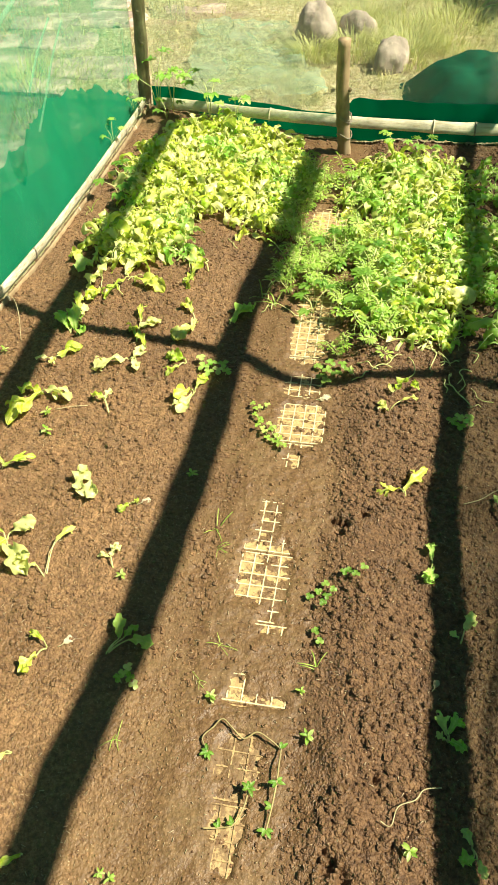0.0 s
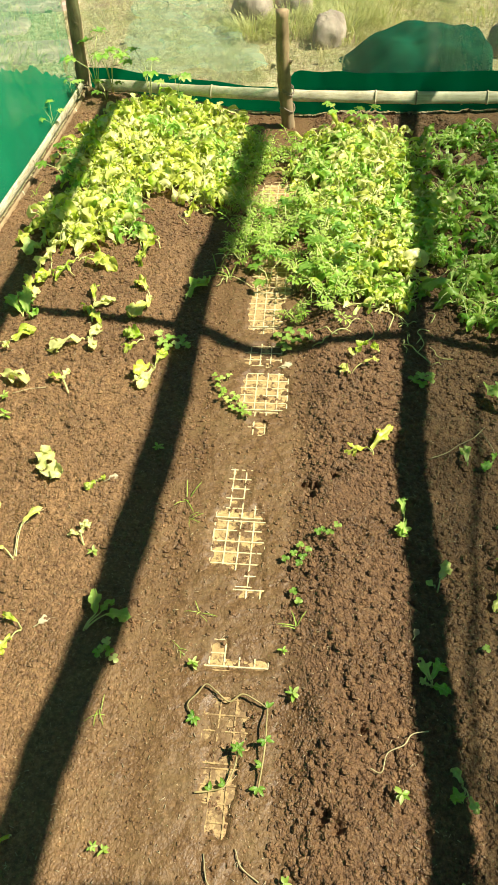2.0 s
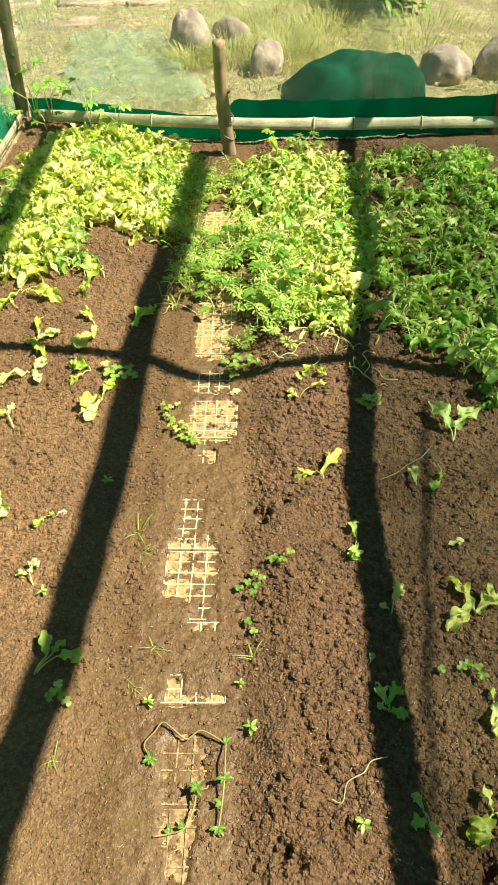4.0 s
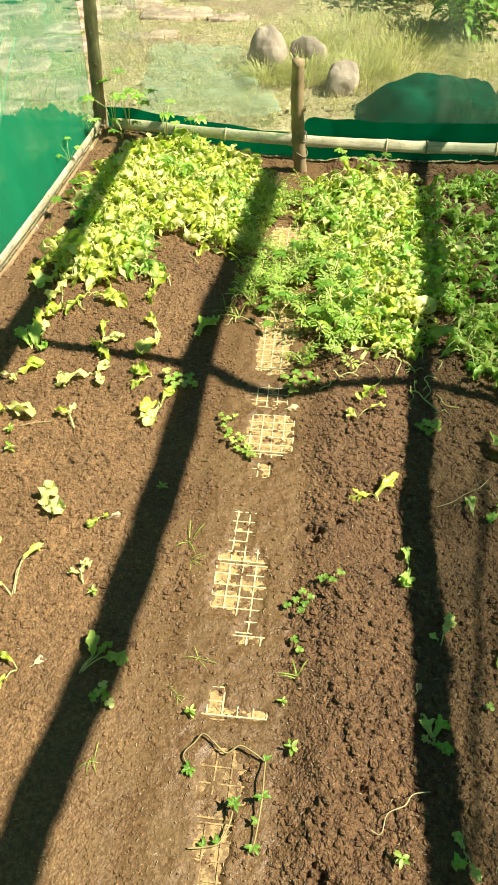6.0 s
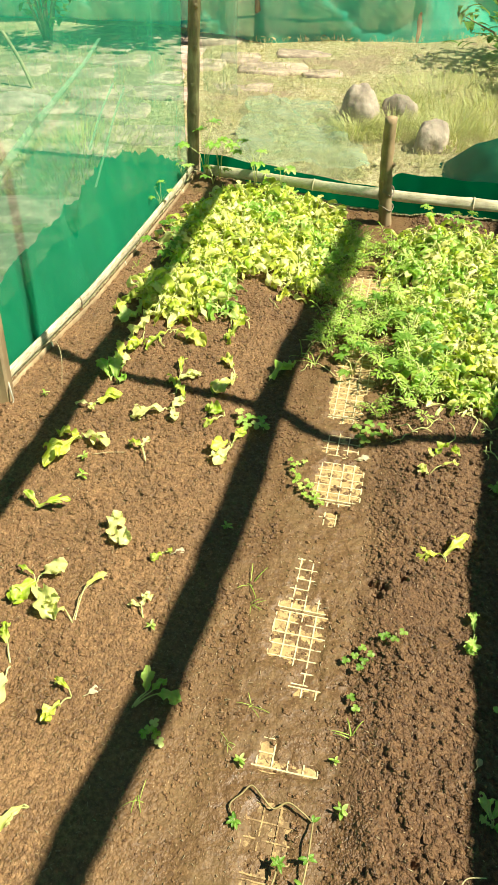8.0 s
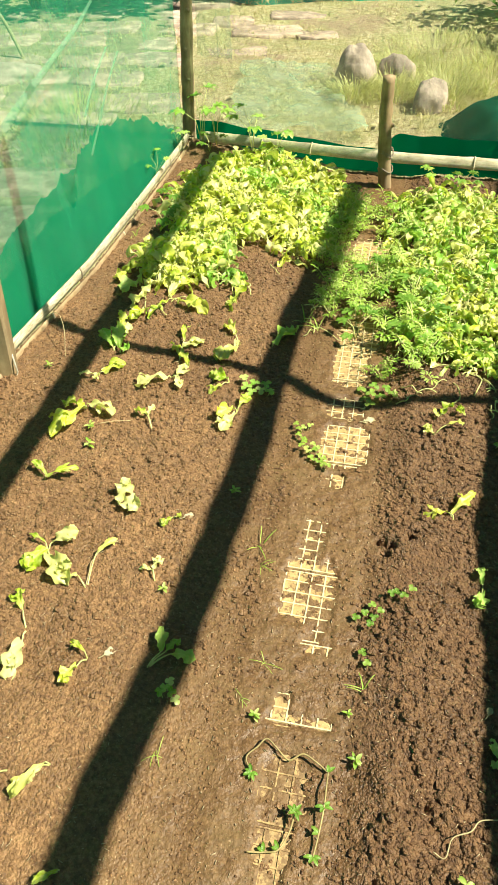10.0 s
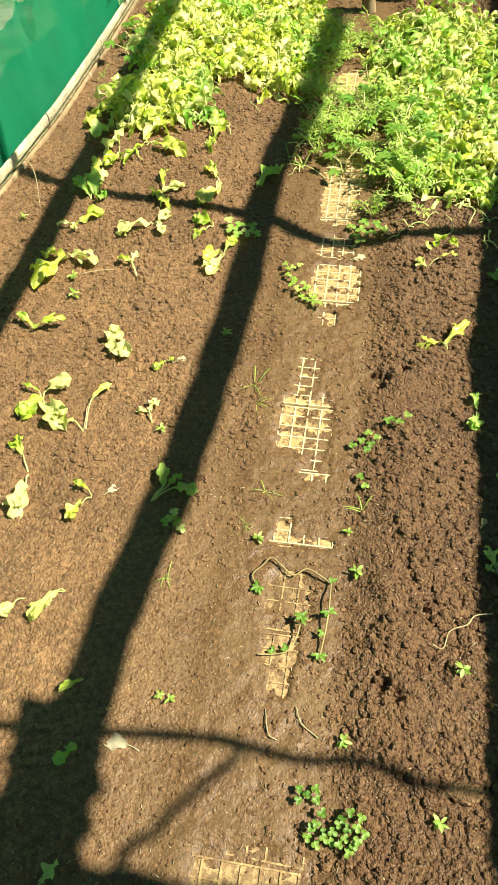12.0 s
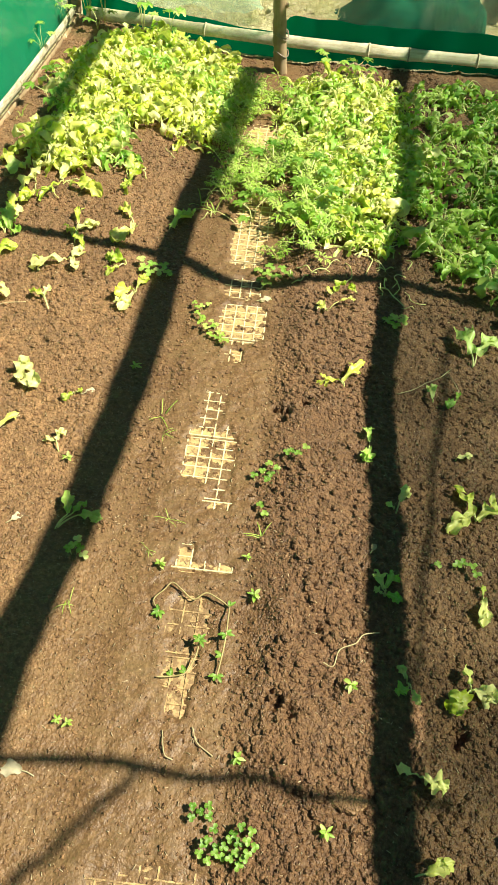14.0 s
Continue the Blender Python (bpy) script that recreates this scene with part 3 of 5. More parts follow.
# added strip in darker TIMBER: the shaded underside of the one culm above
bamboo_rail(offset_line([(-1.16, 1.10), *FENCE_LEFT[1:]], -0.022), [0.020, 0.018, 0.016, 0.018], 0.030, "darker lower strip standing for the shaded side of the rail", [0.2, 0.42, 0.63, 0.9], 1, TIMBER)
bamboo_rail([(-0.62, 4.395), *offset_line(FENCE_FAR[1:], -0.012)], [0.05, 0.07, 0.095, 0.108, 0.108, 0.10, 0.09], 0.054, "split pale bamboo rail tied across green net", [0.16, 0.28, 0.43, 0.62, 0.70, 0.84], 1, tilt=0.35)


def rough_post(name, x, y, height, r, lean, label, knots, seed, mat=BARK, cut=True):
    post = thing(name, label, "post", pose(x, y, 0), group="fence posts")
    bm = bmesh.new()
    n = 22
    pts = [(lean[0] * t + 0.006 * math.sin(5 * t + seed), lean[1] * t, -0.06 + (height + 0.06) * t) for t in [i / n for i in range(n + 1)]]
    rad = [r * (1.05 - 0.15 * i / n + 0.05 * math.sin(i * 2.3 + seed)) for i in range(n + 1)]
    tube(bm, pts, rad, 14, True, 0.05, seed)
    trunk = part("trunk", bm, mat, post)
    rr = random.Random(seed)
    for z in knots:
        t = (z + 0.06) / (height + 0.06)
        a = rr.uniform(3.4, 6.0)
        c = Vector((lean[0] * t, lean[1] * t, z))
        d = Vector((math.cos(a), math.sin(a), 0.25))
        bm = bmesh.new()
        tube(bm, [c + d * r * 0.55, c + d * r * 0.98, c + d * r * 1.16], [r * 0.42, r * 0.34, r * 0.16], 8, True, 0.12, seed)
        part("knot", bm, mat, trunk)
    return post


rough_post("corner_post", *CORNER, 1.75, 0.033, (0.10, 0.0), "rough brown tree-branch corner post with knots", (0.12, 0.33, 0.48, 0.66, 0.85, 1.1), 3)
stub = rough_post("fence_post", 0.40, 3.835, 0.52, 0.032, (-0.04, -0.01), "short sun-bleached round wooden post tied with wire", (0.22, 0.3), 8, TIMBER)
for z in (0.095, 0.17, 0.18):
    bm = bmesh.new()
    tube(bm, [(0.037 * math.cos(a) - 0.04 * z / 0.52, 0.037 * math.sin(a), z + 0.012 * math.sin(a * 2)) for a in [k * 0.42 for k in range(16)]], 0.0028, 5)
    part("tie_wire", bm, WIRE, stub, "twisted wire tie")
rough_post("corner_post", 1.80, 3.86, 1.85, 0.045, (0.02, 0.0), "dark rough wooden corner post", (0.3, 0.6), 12)


def square_post(x, y, height, w, lean, turn, label):
    post = thing("timber_post", label, "post", pose(x, y, 0, 0, 0, turn), group="fence posts")
    bm = bmesh.new()
    n, rings = 10, []
    for i in range(n + 1):
        t = i / n
        c = Vector((lean[0] * t, lean[1] * t, -0.05 + (height + 0.05) * t))
        q = w * (1 + 0.03 * math.sin(7 * t))
        ring = []
        for sx, sy in ((-1, -0.8), (-0.8, -1), (0.8, -1), (1, -0.8), (1, 0.8), (0.8, 1), (-0.8, 1), (-1, 0.8)):
            ring.append(bm.verts.new(c + Vector((sx * q, sy * q, 0))))
        rings.append(ring)
    for r0, r1 in zip(rings, rings[1:]):
        for k in range(8):
            bm.faces.new((r0[k], r0[(k + 1) % 8], r1[(k + 1) % 8], r1[k]))
    bm.faces.new(rings[-1])
    part("timber", bm, TIMBER, post, smooth=False)
    bm = bmesh.new()
    tube(bm, [(w * 1.1, 0, 0.11), (w * 1.5, -0.03, 0.08), (w * 1.6, -0.035, 0.04), (w * 1.2, -0.03, 0.012), (w * 1.9, -0.05, 0.010), (w * 3.2, -0.06, 0.012)], 0.003, 5)
    part("cord", bm, CORD, post, "frayed pale cord")
    return post


square_post(-0.985, 2.15, 1.45, 0.032, (0.10, 0.0), 8, "sawn pale timber post standing on soil beside net")


# ---- frame overhead ----
def log(name, pts, r, label, seed, category="roof pole", sides=10, taper=0.9):
    bm = bmesh.new()
    pts = bend(pts, 4)
    out, rad = [], []
    n = 40
    for i in range(n + 1):
        f = i / n * (len(pts) - 1)
        k = min(int(f), len(pts) - 2)
        p = pts[k].lerp(pts[k + 1], f - k)
        out.append(p + Vector((0.005 * math.sin(i * 0.7 + seed), 0.005 * math.sin(i * 0.5 + 2 * seed), 0)))
        rad.append(r * (1 - (1 - taper) * i / n) * (1 + 0.07 * math.sin(i * 2.1 + seed)))
    tube(bm, out, rad, sides, True, 0.06, seed)
    ob = new(name, mesh_of(name, bm, BARK))
    return tagged(ob, label, category, group="roof poles")


def cast_from(x, y, z):
    """The point at height z that shades the ground at x, y."""
    return (x + SUN_TO.x / SUN_TO.z * z, y + SUN_TO.y / SUN_TO.z * z, z)


log("roof_pole", [cast_from(-0.53, 4.30, 1.80), cast_from(-0.66, 2.98, 1.80), cast_from(-0.76, 2.2, 1.80), cast_from(-0.83, 1.65, 1.80), cast_from(-1.0, 0.6, 1.80), cast_from(-1.2, -0.5, 1.80)], 0.040, "thin round roof pole overhead", 1)
log("roof_pole", [cast_from(0.232, 3.86, 1.9), cast_from(0.13, 3.31, 1.9), cast_from(0.045, 2.85, 1.9), cast_from(-0.066, 2.25, 1.9), cast_from(-0.142, 1.648, 1.9), cast_from(-0.224, 1.236, 1.9), cast_from(-0.322, 0.831, 1.9), cast_from(-0.40, 0.45, 1.9), cast_from(-0.62, -0.5, 1.9)], 0.046, "round wooden ridge pole overhead", 2, taper=1.0)
log("roof_pole", [cast_from(1.03, 4.0, 1.19), cast_from(0.94, 3.65, 1.19), cast_from(0.77, 2.75, 1.19), cast_from(0.655, 2.12, 1.19), cast_from(0.592, 1.82, 1.19), cast_from(0.536, 1.57, 1.19), cast_from(0.492, 1.24, 1.19), cast_from(0.456, 0.95, 1.19), cast_from(0.425, 0.69, 1.19), cast_from(0.387, 0.45, 1.19), cast_from(0.31, -0.3, 1.19)], 0.038, "rough wooden eaves pole carrying the side net", 3)
log("cross_branch", [cast_from(-1.50, 2.60, 1.78), cast_from(-1.20, 2.56, 1.78), cast_from(-0.98, 2.50, 1.78), cast_from(-0.71, 2.37, 1.78), cast_from(-0.44, 2.288, 1.78), cast_from(-0.166, 2.238, 1.78), cast_from(-0.01, 2.20, 1.78), cast_from(0.053, 2.115, 1.78), cast_from(0.13, 2.082, 1.78), cast_from(0.24, 2.072, 1.78), cast_from(0.40, 2.085, 1.78), cast_from(0.65, 2.075, 1.78), cast_from(1.0, 1.93, 1.78)], 0.026, "crooked thin branch laid across the roof poles", 4, "branch")
log("cross_branch", [cast_from(-0.6, 0.59, 1.9), cast_from(-0.30, 0.575, 1.9), cast_from(-0.09, 0.565, 1.9), cast_from(0.01, 0.55, 1.9), cast_from(0.09, 0.532, 1.9), cast_from(0.152, 0.540, 1.9), cast_from(0.21, 0.519, 1.9), cast_from(0.235, 0.498, 1.9), cast_from(0.5, 0.49, 1.9)], 0.011, "thin wavy branch across the roof poles", 5, "branch")
log("cross_branch", [cast_from(-0.32, 0.31, 1.9), cast_from(-0.208, 0.408, 1.9), cast_from(-0.06, 0.548, 1.9)], 0.009, "short diagonal twig overhead", 6, "branch")
# unseen rod, added only to cast the soft shade band of the net folds
log("roof_pole", [cast_from(0.80, 1.85, 2.005), cast_from(0.709, 1.536, 2.005), cast_from(0.612, 1.206, 2.005), cast_from(0.535, 0.922, 2.005), cast_from(0.485, 0.743, 2.005), cast_from(0.36, 0.30, 2.005), cast_from(0.32, 0.15, 2.005)], 0.008, "thin unseen rod added to cast a net-fold shade band", 9)
log("roof_beam", [cast_from(-0.9, 0.327, 1.95), cast_from(-0.3, 0.309, 1.95), cast_from(0.3, 0.274, 1.95), cast_from(1.1, 0.224, 1.95)], 0.050, "thick round wooden cross beam overhead", 7, "beam", taper=1.0)
log("roof_pole", [cast_from(-0.405, 0.625, 1.98), cast_from(-0.40, 0.45, 1.98), cast_from(-0.41, -0.3, 1.98)], 0.075, "thick post head tied to the beam", 8, taper=1.0)


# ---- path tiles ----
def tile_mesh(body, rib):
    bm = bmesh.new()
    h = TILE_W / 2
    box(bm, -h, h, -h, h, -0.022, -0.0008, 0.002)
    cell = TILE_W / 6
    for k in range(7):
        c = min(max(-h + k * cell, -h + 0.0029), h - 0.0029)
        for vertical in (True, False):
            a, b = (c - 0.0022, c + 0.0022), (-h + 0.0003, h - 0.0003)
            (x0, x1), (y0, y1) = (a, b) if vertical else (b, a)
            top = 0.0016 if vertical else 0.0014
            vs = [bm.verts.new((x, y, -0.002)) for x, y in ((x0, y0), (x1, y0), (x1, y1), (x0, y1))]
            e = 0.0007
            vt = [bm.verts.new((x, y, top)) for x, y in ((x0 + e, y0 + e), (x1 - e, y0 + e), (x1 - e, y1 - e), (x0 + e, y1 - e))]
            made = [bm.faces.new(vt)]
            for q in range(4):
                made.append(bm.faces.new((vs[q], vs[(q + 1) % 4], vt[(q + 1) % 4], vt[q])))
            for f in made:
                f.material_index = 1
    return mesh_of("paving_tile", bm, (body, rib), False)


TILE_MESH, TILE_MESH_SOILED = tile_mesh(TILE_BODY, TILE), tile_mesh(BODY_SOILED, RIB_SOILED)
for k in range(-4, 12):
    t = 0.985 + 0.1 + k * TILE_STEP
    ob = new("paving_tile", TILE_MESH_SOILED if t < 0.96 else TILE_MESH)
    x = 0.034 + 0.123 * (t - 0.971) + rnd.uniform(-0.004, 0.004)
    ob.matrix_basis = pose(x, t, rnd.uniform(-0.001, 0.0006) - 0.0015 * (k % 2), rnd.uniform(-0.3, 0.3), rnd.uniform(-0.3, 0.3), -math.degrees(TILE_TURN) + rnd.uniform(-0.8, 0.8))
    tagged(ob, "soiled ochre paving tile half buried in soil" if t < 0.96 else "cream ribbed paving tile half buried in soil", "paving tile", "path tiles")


# ---- plants ----
def lettuce(seed, leaves, size, rise_to, mat=LETTUCE, wilt=1.0, label="", name="lettuce_plant", group="", arcs=0, stem=STALK):
    """A loose plant: floppy frilled leaves on pale arching stalks."""
    rr = random.Random(seed)
    plant = thing(name, label, "lettuce", group=group)
    stalks = bmesh.new()
    for k in range(leaves + arcs):
        a = k * 2.4 + rr.uniform(-0.5, 0.5)
        ln = size * rr.uniform(0.65, 1.15)
        rise = rise_to * rr.uniform(0.15, 1.1)
        reach = size * rr.uniform(0.3, 1.15)
        tip = Vector((math.cos(a) * reach, math.sin(a) * reach, max(0.006, rise)))
        b = a + rr.uniform(-0.5, 0.5)
        mid = Vector((math.cos(b) * reach * 0.5, math.sin(b) * reach * 0.5, tip.z * 0.7 + size * rr.uniform(0.0, 0.14)))
        g = size / 0.08
        if k >= leaves:
            tip, mid = Vector((tip.x * 1.5, tip.y * 1.5, tip.z * 0.6)), Vector((mid.x * 1.3, mid.y * 1.3, mid.z + 0.014))
            g *= 0.6
        tube(stalks, bend([(0, 0, -0.004), mid, tip], 3), [0.0030 * g, 0.0028 * g, 0.0026 * g, 0.0024 * g, 0.0022 * g, 0.0020 * g, 0.0018 * g], 5)
        if k >= leaves:
            continue
        bm = bmesh.new()
        blade(bm, ln * 1.25, ln * rr.choice((0.24, 0.32, 0.42, 0.55)), rr.uniform(1.0, 4.2) * wilt, 0.34, 0, rr.random(), tip * 0.98, a + rr.uniform(-1.4, 1.4), rr.uniform(-0.5, 0.9) * wilt, rr.uniform(-2.4, 2.4) * wilt, 10, 5, rr.uniform(-0.9, 0.9), rr.uniform(0.5, 0.85), 0.7, rr.uniform(0.9, 1.7))
        for q in range(1 + k % 2):
            blade(bm, ln * rr.uniform(0.5, 0.9), ln * rr.uniform(0.14, 0.3), rr.uniform(0.8, 4.0), 0.34, 0, rr.random(), tip * rr.uniform(0.6, 0.98) + Vector((0, 0, 0.004)), a + rr.uniform(-2.4, 2.4), rr.uniform(-0.5, 1.2), rr.uniform(-2.2, 2.2), 7, 3, rr.uniform(-0.8, 0.8), 0.7, 0.6)
        part("leaf", bm, mat, plant)
    part("stalk", stalks, stem, plant)
    return plant


def herb(seed, size, label, mat=HERB):
    """A feathery herb: many finely cut fronds."""
    rr = random.Random(seed)
    plant = thing("herb_plant", label, "herb", group="herbs beside the path")
    stalks = bmesh.new()
    for k in range(9):
        a = k * 2.4 + rr.uniform(-0.4, 0.4)
        reach, rise = size * rr.uniform(0.2, 0.8), size * rr.uniform(0.4, 1.0)
        tip = Vector((math.cos(a) * reach, math.sin(a) * reach, rise))
        tube(stalks, [Vector((0, 0, 0)), tip * 0.55 + Vector((0, 0, size * 0.15)), tip], [0.0016, 0.0013, 0.001], 4)
        bm = bmesh.new()
        for q in range(15):
            b = a + (q - 7) * 0.42 + rr.uniform(-0.2, 0.2)
            s = tip * (0.66 + 0.34 * (1 - abs(q - 7) / 7)) + Vector((math.cos(b), math.sin(b), 0)) * size * 0.06
            blade(bm, size * rr.uniform(0.12, 0.22), size * rr.uniform(0.04, 0.08), 0.8, 0.1, 2, q, s, b, rr.uniform(-0.3, 0.5), rr.uniform(-0.6, 0.6), 3, 2)
        part("frond", bm, mat, plant)
    part("stalk", stalks, STALK, plant)
    return plant


def big_leaf_plant(seed, size, count, label, rise=0.8, name="squash_seedling", mat=DEEP, leaf=1.0):
    """Broad lobed dark leaves on thin upright stalks."""
    rr = random.Random(seed)
    plant = thing(name, label, "seedling", group="broad-leaved seedlings")
    for k in range(count):
        a = k * 2.4 + rr.uniform(-0.5, 0.5)
        tip = Vector((math.cos(a) * size * rr.uniform(0.3, 0.9), math.sin(a) * size * rr.uniform(0.3, 0.9), size * rise * rr.uniform(0.6, 1.2)))
        stalks = bmesh.new()
        tube(stalks, [Vector((0, 0, 0)), Vector((tip.x * 0.3, tip.y * 0.3, tip.z * 0.7)), tip], [0.0026, 0.002, 0.0014], 5)
        part("stalk", stalks, STALK, plant)
        bm = bmesh.new()
        for q, w in ((-1.9, 0.55), (-0.9, 0.8), (0.0, 1.0), (0.9, 0.8), (1.9, 0.55)):
            blade(bm, size * 0.52 * w * leaf, size * 0.26 * w * leaf, 0.9, 0.10, 3, q + k, tip, a + q * 0.80, 0.20, 0.1 * q, 9, 4, 0.25, 0.8, 0.5)
        part("leaf", bm, mat, plant)
    return plant


def grass_clump(seed, count, length, label, mat=HERB):
    rr = random.Random(seed)
    plant = thing("grass_tuft", label, "grass", group="grass tufts")
    for k in range(count):
        a = rr.uniform(0, 6.28)
        bm = bmesh.new()
        blade(bm, length * rr.uniform(0.5, 1.1), 0.0030, rr.uniform(0.6, 2.0), 0, 0, k, (rr.uniform(-0.01, 0.01), rr.uniform(-0.012, 0.012), 0.0), a, rr.uniform(0.05, 0.9), 0, 6, 2, 0.3, 0.3)
        part("blade", bm, mat, plant)
    return plant


def put(src, x, y, turn=None, scale=1.0, tip=0.0, first=False, dz=0.0):
    m = pose(x, y, ground_height(x, y) + dz, rnd.uniform(-tip, tip), rnd.uniform(-tip, tip), rnd.uniform(0, 360) if turn is None else turn)
    if first:
        src.matrix_basis = m @ Matrix.Scale(scale, 4)
        return src
    ob = copy_thing(src, m)
    ob.scale = (scale,) * 3
    return ob


def fill(kinds, poly, step, jitter, sizes, keep=1.0, skip=None, tip=12):
    """Plants set out over a patch, each kind reused; the kinds themselves stand in the patch too."""
    xs, ys = [p[0] for p in poly], [p[1] for p in poly]
    spots, y = [], min(ys)
    while y < max(ys):
        x = min(xs)
        while x < max(xs):
            px, py = x + rnd.uniform(-jitter, jitter), y + rnd.uniform(-jitter, jitter)
            if inside(poly, px, py) and rnd.random() < keep and not (skip and skip(px, py)):
                spots.append((px, py))
            x += step
        y += step
    for i, (px, py) in enumerate(spots):
        s = rnd.uniform(*sizes)
        if i < len(kinds):
            put(kinds[i], px, py, None, s, tip, True)
        else:
            put(kinds[i % len(kinds)], px, py, None, s, tip)


MASS_LEFT = [(-0.64, 2.97), (-0.62, 3.35), (-0.59, 3.65), (-0.50, 3.98), (-0.40, 4.10), (-0.19, 4.09), (0.07, 3.91), (0.20, 3.62), (0.12, 3.25), (0.05, 2.95), (-0.04, 3.01), (-0.10, 3.16), (-0.26, 3.16), (-0.30, 3.01), (-0.24, 2.80), (-0.46, 2.84), (-0.56, 2.78), (-0.63, 2.84)]
MASS_RIGHT = [(0.34, 3.22), (0.46, 3.52), (0.56, 3.64), (0.90, 3.56), (0.96, 3.3), (0.84, 2.75), (0.73, 2.25), (0.62, 2.18), (0.50, 2.24), (0.44, 2.5), (0.44, 2.9)]
MASS_SHADE = [(0.98, 3.58), (1.62, 3.60), (1.60, 3.2), (1.38, 2.6), (1.14, 1.95), (1.04, 1.75), (0.95, 1.95), (0.86, 2.15), (0.78, 2.38), (0.84, 2.7), (1.0, 3.2)]
MASS_HERB = [(0.09, 2.62), (0.08, 2.95), (0.14, 3.40), (0.22, 3.62), (0.36, 3.60), (0.44, 3.3), (0.46, 2.9), (0.52, 2.5), (0.44, 2.16), (0.27, 2.14), (0.22, 2.3), (0.15, 2.46)]

bright = [lettuce(100 + k, 17, 0.066, 0.050, SHADY if k == 5 else LETTUCE, 1.0, "crowded pale yellow-green lettuce with floppy leaves", group="crowded lettuces", arcs=3) for k in range(8)]
GAP = lambda x, y: math.hypot((x - 0.33) / 0.115, (y - 3.15) / 0.18) < 1
fill(bright, MASS_LEFT, 0.086, 0.038, (0.75, 1.3))
bright2 = [lettuce(200 + k, 17, 0.066, 0.055, (LETTUCE, SHADY, LETTUCE, HERB)[k % 4], 1.1, "crowded bright green lettuce with curled leaves", group="crowded lettuces", arcs=4) for k in range(8)]
fill(bright2, MASS_RIGHT, 0.088, 0.038, (0.75, 1.3), 0.95, GAP)
shade = [lettuce(300 + k, 15, 0.062, 0.055, (DEEP, SHADY, HERB, SHADY)[k % 4], 1.0, "green lettuce growing in light net shade", group="shaded lettuces", arcs=3, stem=STALK) for k in range(8)]
fill(shade, MASS_SHADE, 0.112, 0.05, (0.75, 1.35), 0.85)
herbs = [herb(400 + k, 0.13, "feathery bright green herb beside the path") for k in range(5)]
fill(herbs, MASS_HERB, 0.085, 0.03, (0.6, 1.05), 0.85, lambda x, y: abs(path_offset(x, y)) < 0.10 and y < 2.56 or GAP(x, y))

# single seedlings in the bare soil
def limp(tone, x, y, *leaves):
    """A transplanted seedling: frilled leaves sprawled round its root. Each leaf: offset, heading, length, width."""
    fresh = tone == "fresh"
    rr = random.Random(int(x * 7919) + int(y * 104729))
    count = ("single-leaved", "two-leaved", "three-leaved", "four-leaved")[len(leaves) - 1]
    plant = thing("green_seedling" if fresh else "lettuce_seedling", f"fresh green {count} lettuce seedling standing in soil" if fresh else f"wilted pale yellow-green {count} lettuce seedling lying on soil",
                  "seedling", pose(x, y, ground_height(x, y)), "green seedlings" if fresh else "lettuce seedlings")
    for dx, dy, heading, length, width in leaves:
        lift = max(0.004, ground_height(x + dx, y + dy) - ground_height(x, y)) + rr.uniform(0.006, 0.014)
        base = Vector((dx, dy, lift))
        h = math.radians(heading)
        bm = bmesh.new()
        thick = 0.0016 + 0.022 * width
        rib = base + Vector((math.cos(h), math.sin(h), 0.25)) * length * 0.30
        tube(bm, bend([(0, 0, -0.005), base * 0.5 + Vector((0, 0, 0.006)), base, rib], 3), [thick * (1 - 0.07 * k) for k in range(10)], 6)
        stalk = part("stalk", bm, STALK, plant)
        bm = bmesh.new()
        blade(bm, length * 1.12, width * 1.10, rr.uniform(0.7, 1.5), 0.24, 2.6, rr.random(), base, h + rr.uniform(-0.1, 0.1), rr.uniform(0.30, 0.60), rr.uniform(-1.0, 1.0), 18, 10, rr.uniform(-0.1, 0.6), 0.70, 0.75, rr.uniform(1.4, 2.1))
        for side in (-1, 1):
            blade(bm, length * rr.uniform(0.30, 0.5), width * rr.uniform(0.35, 0.6), rr.uniform(0.5, 2.2), 0.30, 0, rr.random(), base + Vector((math.cos(h), math.sin(h), 0.3)) * length * rr.uniform(0.4, 0.65), h + side * rr.uniform(0.4, 1.0), rr.uniform(0.0, 0.7), rr.uniform(-1.2, 1.2), 10, 6, rr.uniform(-0.2, 0.6), 0.7, 0.7, 1.4)
        part("leaf", bm, SHADY if fresh else LETTUCE, stalk)
    return plant


limp("wilted", 0.500, 3.600, (-0.10, -0.06, 215, 0.07, 0.055))
limp("wilted", -0.661, 1.977, (0.010, -0.017, -118, 0.146, 0.052), (-0.000, -0.007, 179, 0.063, 0.047), (0.015, 0.004, -27, 0.101, 0.037))
limp("wilted", -0.458, 1.567, (0.003, -0.003, 83, 0.074, 0.048), (0.012, -0.010, -9, 0.054, 0.048))
limp("wilted", -0.298, 1.533, (-0.004, -0.013, -140, 0.032, 0.019), (0.008, -0.004, 35, 0.016, 0.015))
limp("wilted", -0.692, 1.646, (0.010, -0.004, 17, 0.088, 0.019), (0.005, 0.011, 140, 0.064, 0.020))
limp("wilted", -0.606, 1.394, (-0.000, -0.003, -125, 0.071, 0.046), (0.012, -0.020, -46, 0.106, 0.055), (0.011, 0.017, 23, 0.066, 0.039), (-0.010, 0.018, 160, 0.051, 0.011))
limp("wilted", -0.474, 1.282, (-0.031, 0.033, -152, 0.036, 0.017), (0.003, 0.101, 45, 0.061, 0.015))
limp("wilted", -0.309, 1.318, (-0.011, 0.027, 163, 0.035, 0.016), (-0.009, 0.031, 68, 0.039, 0.027))
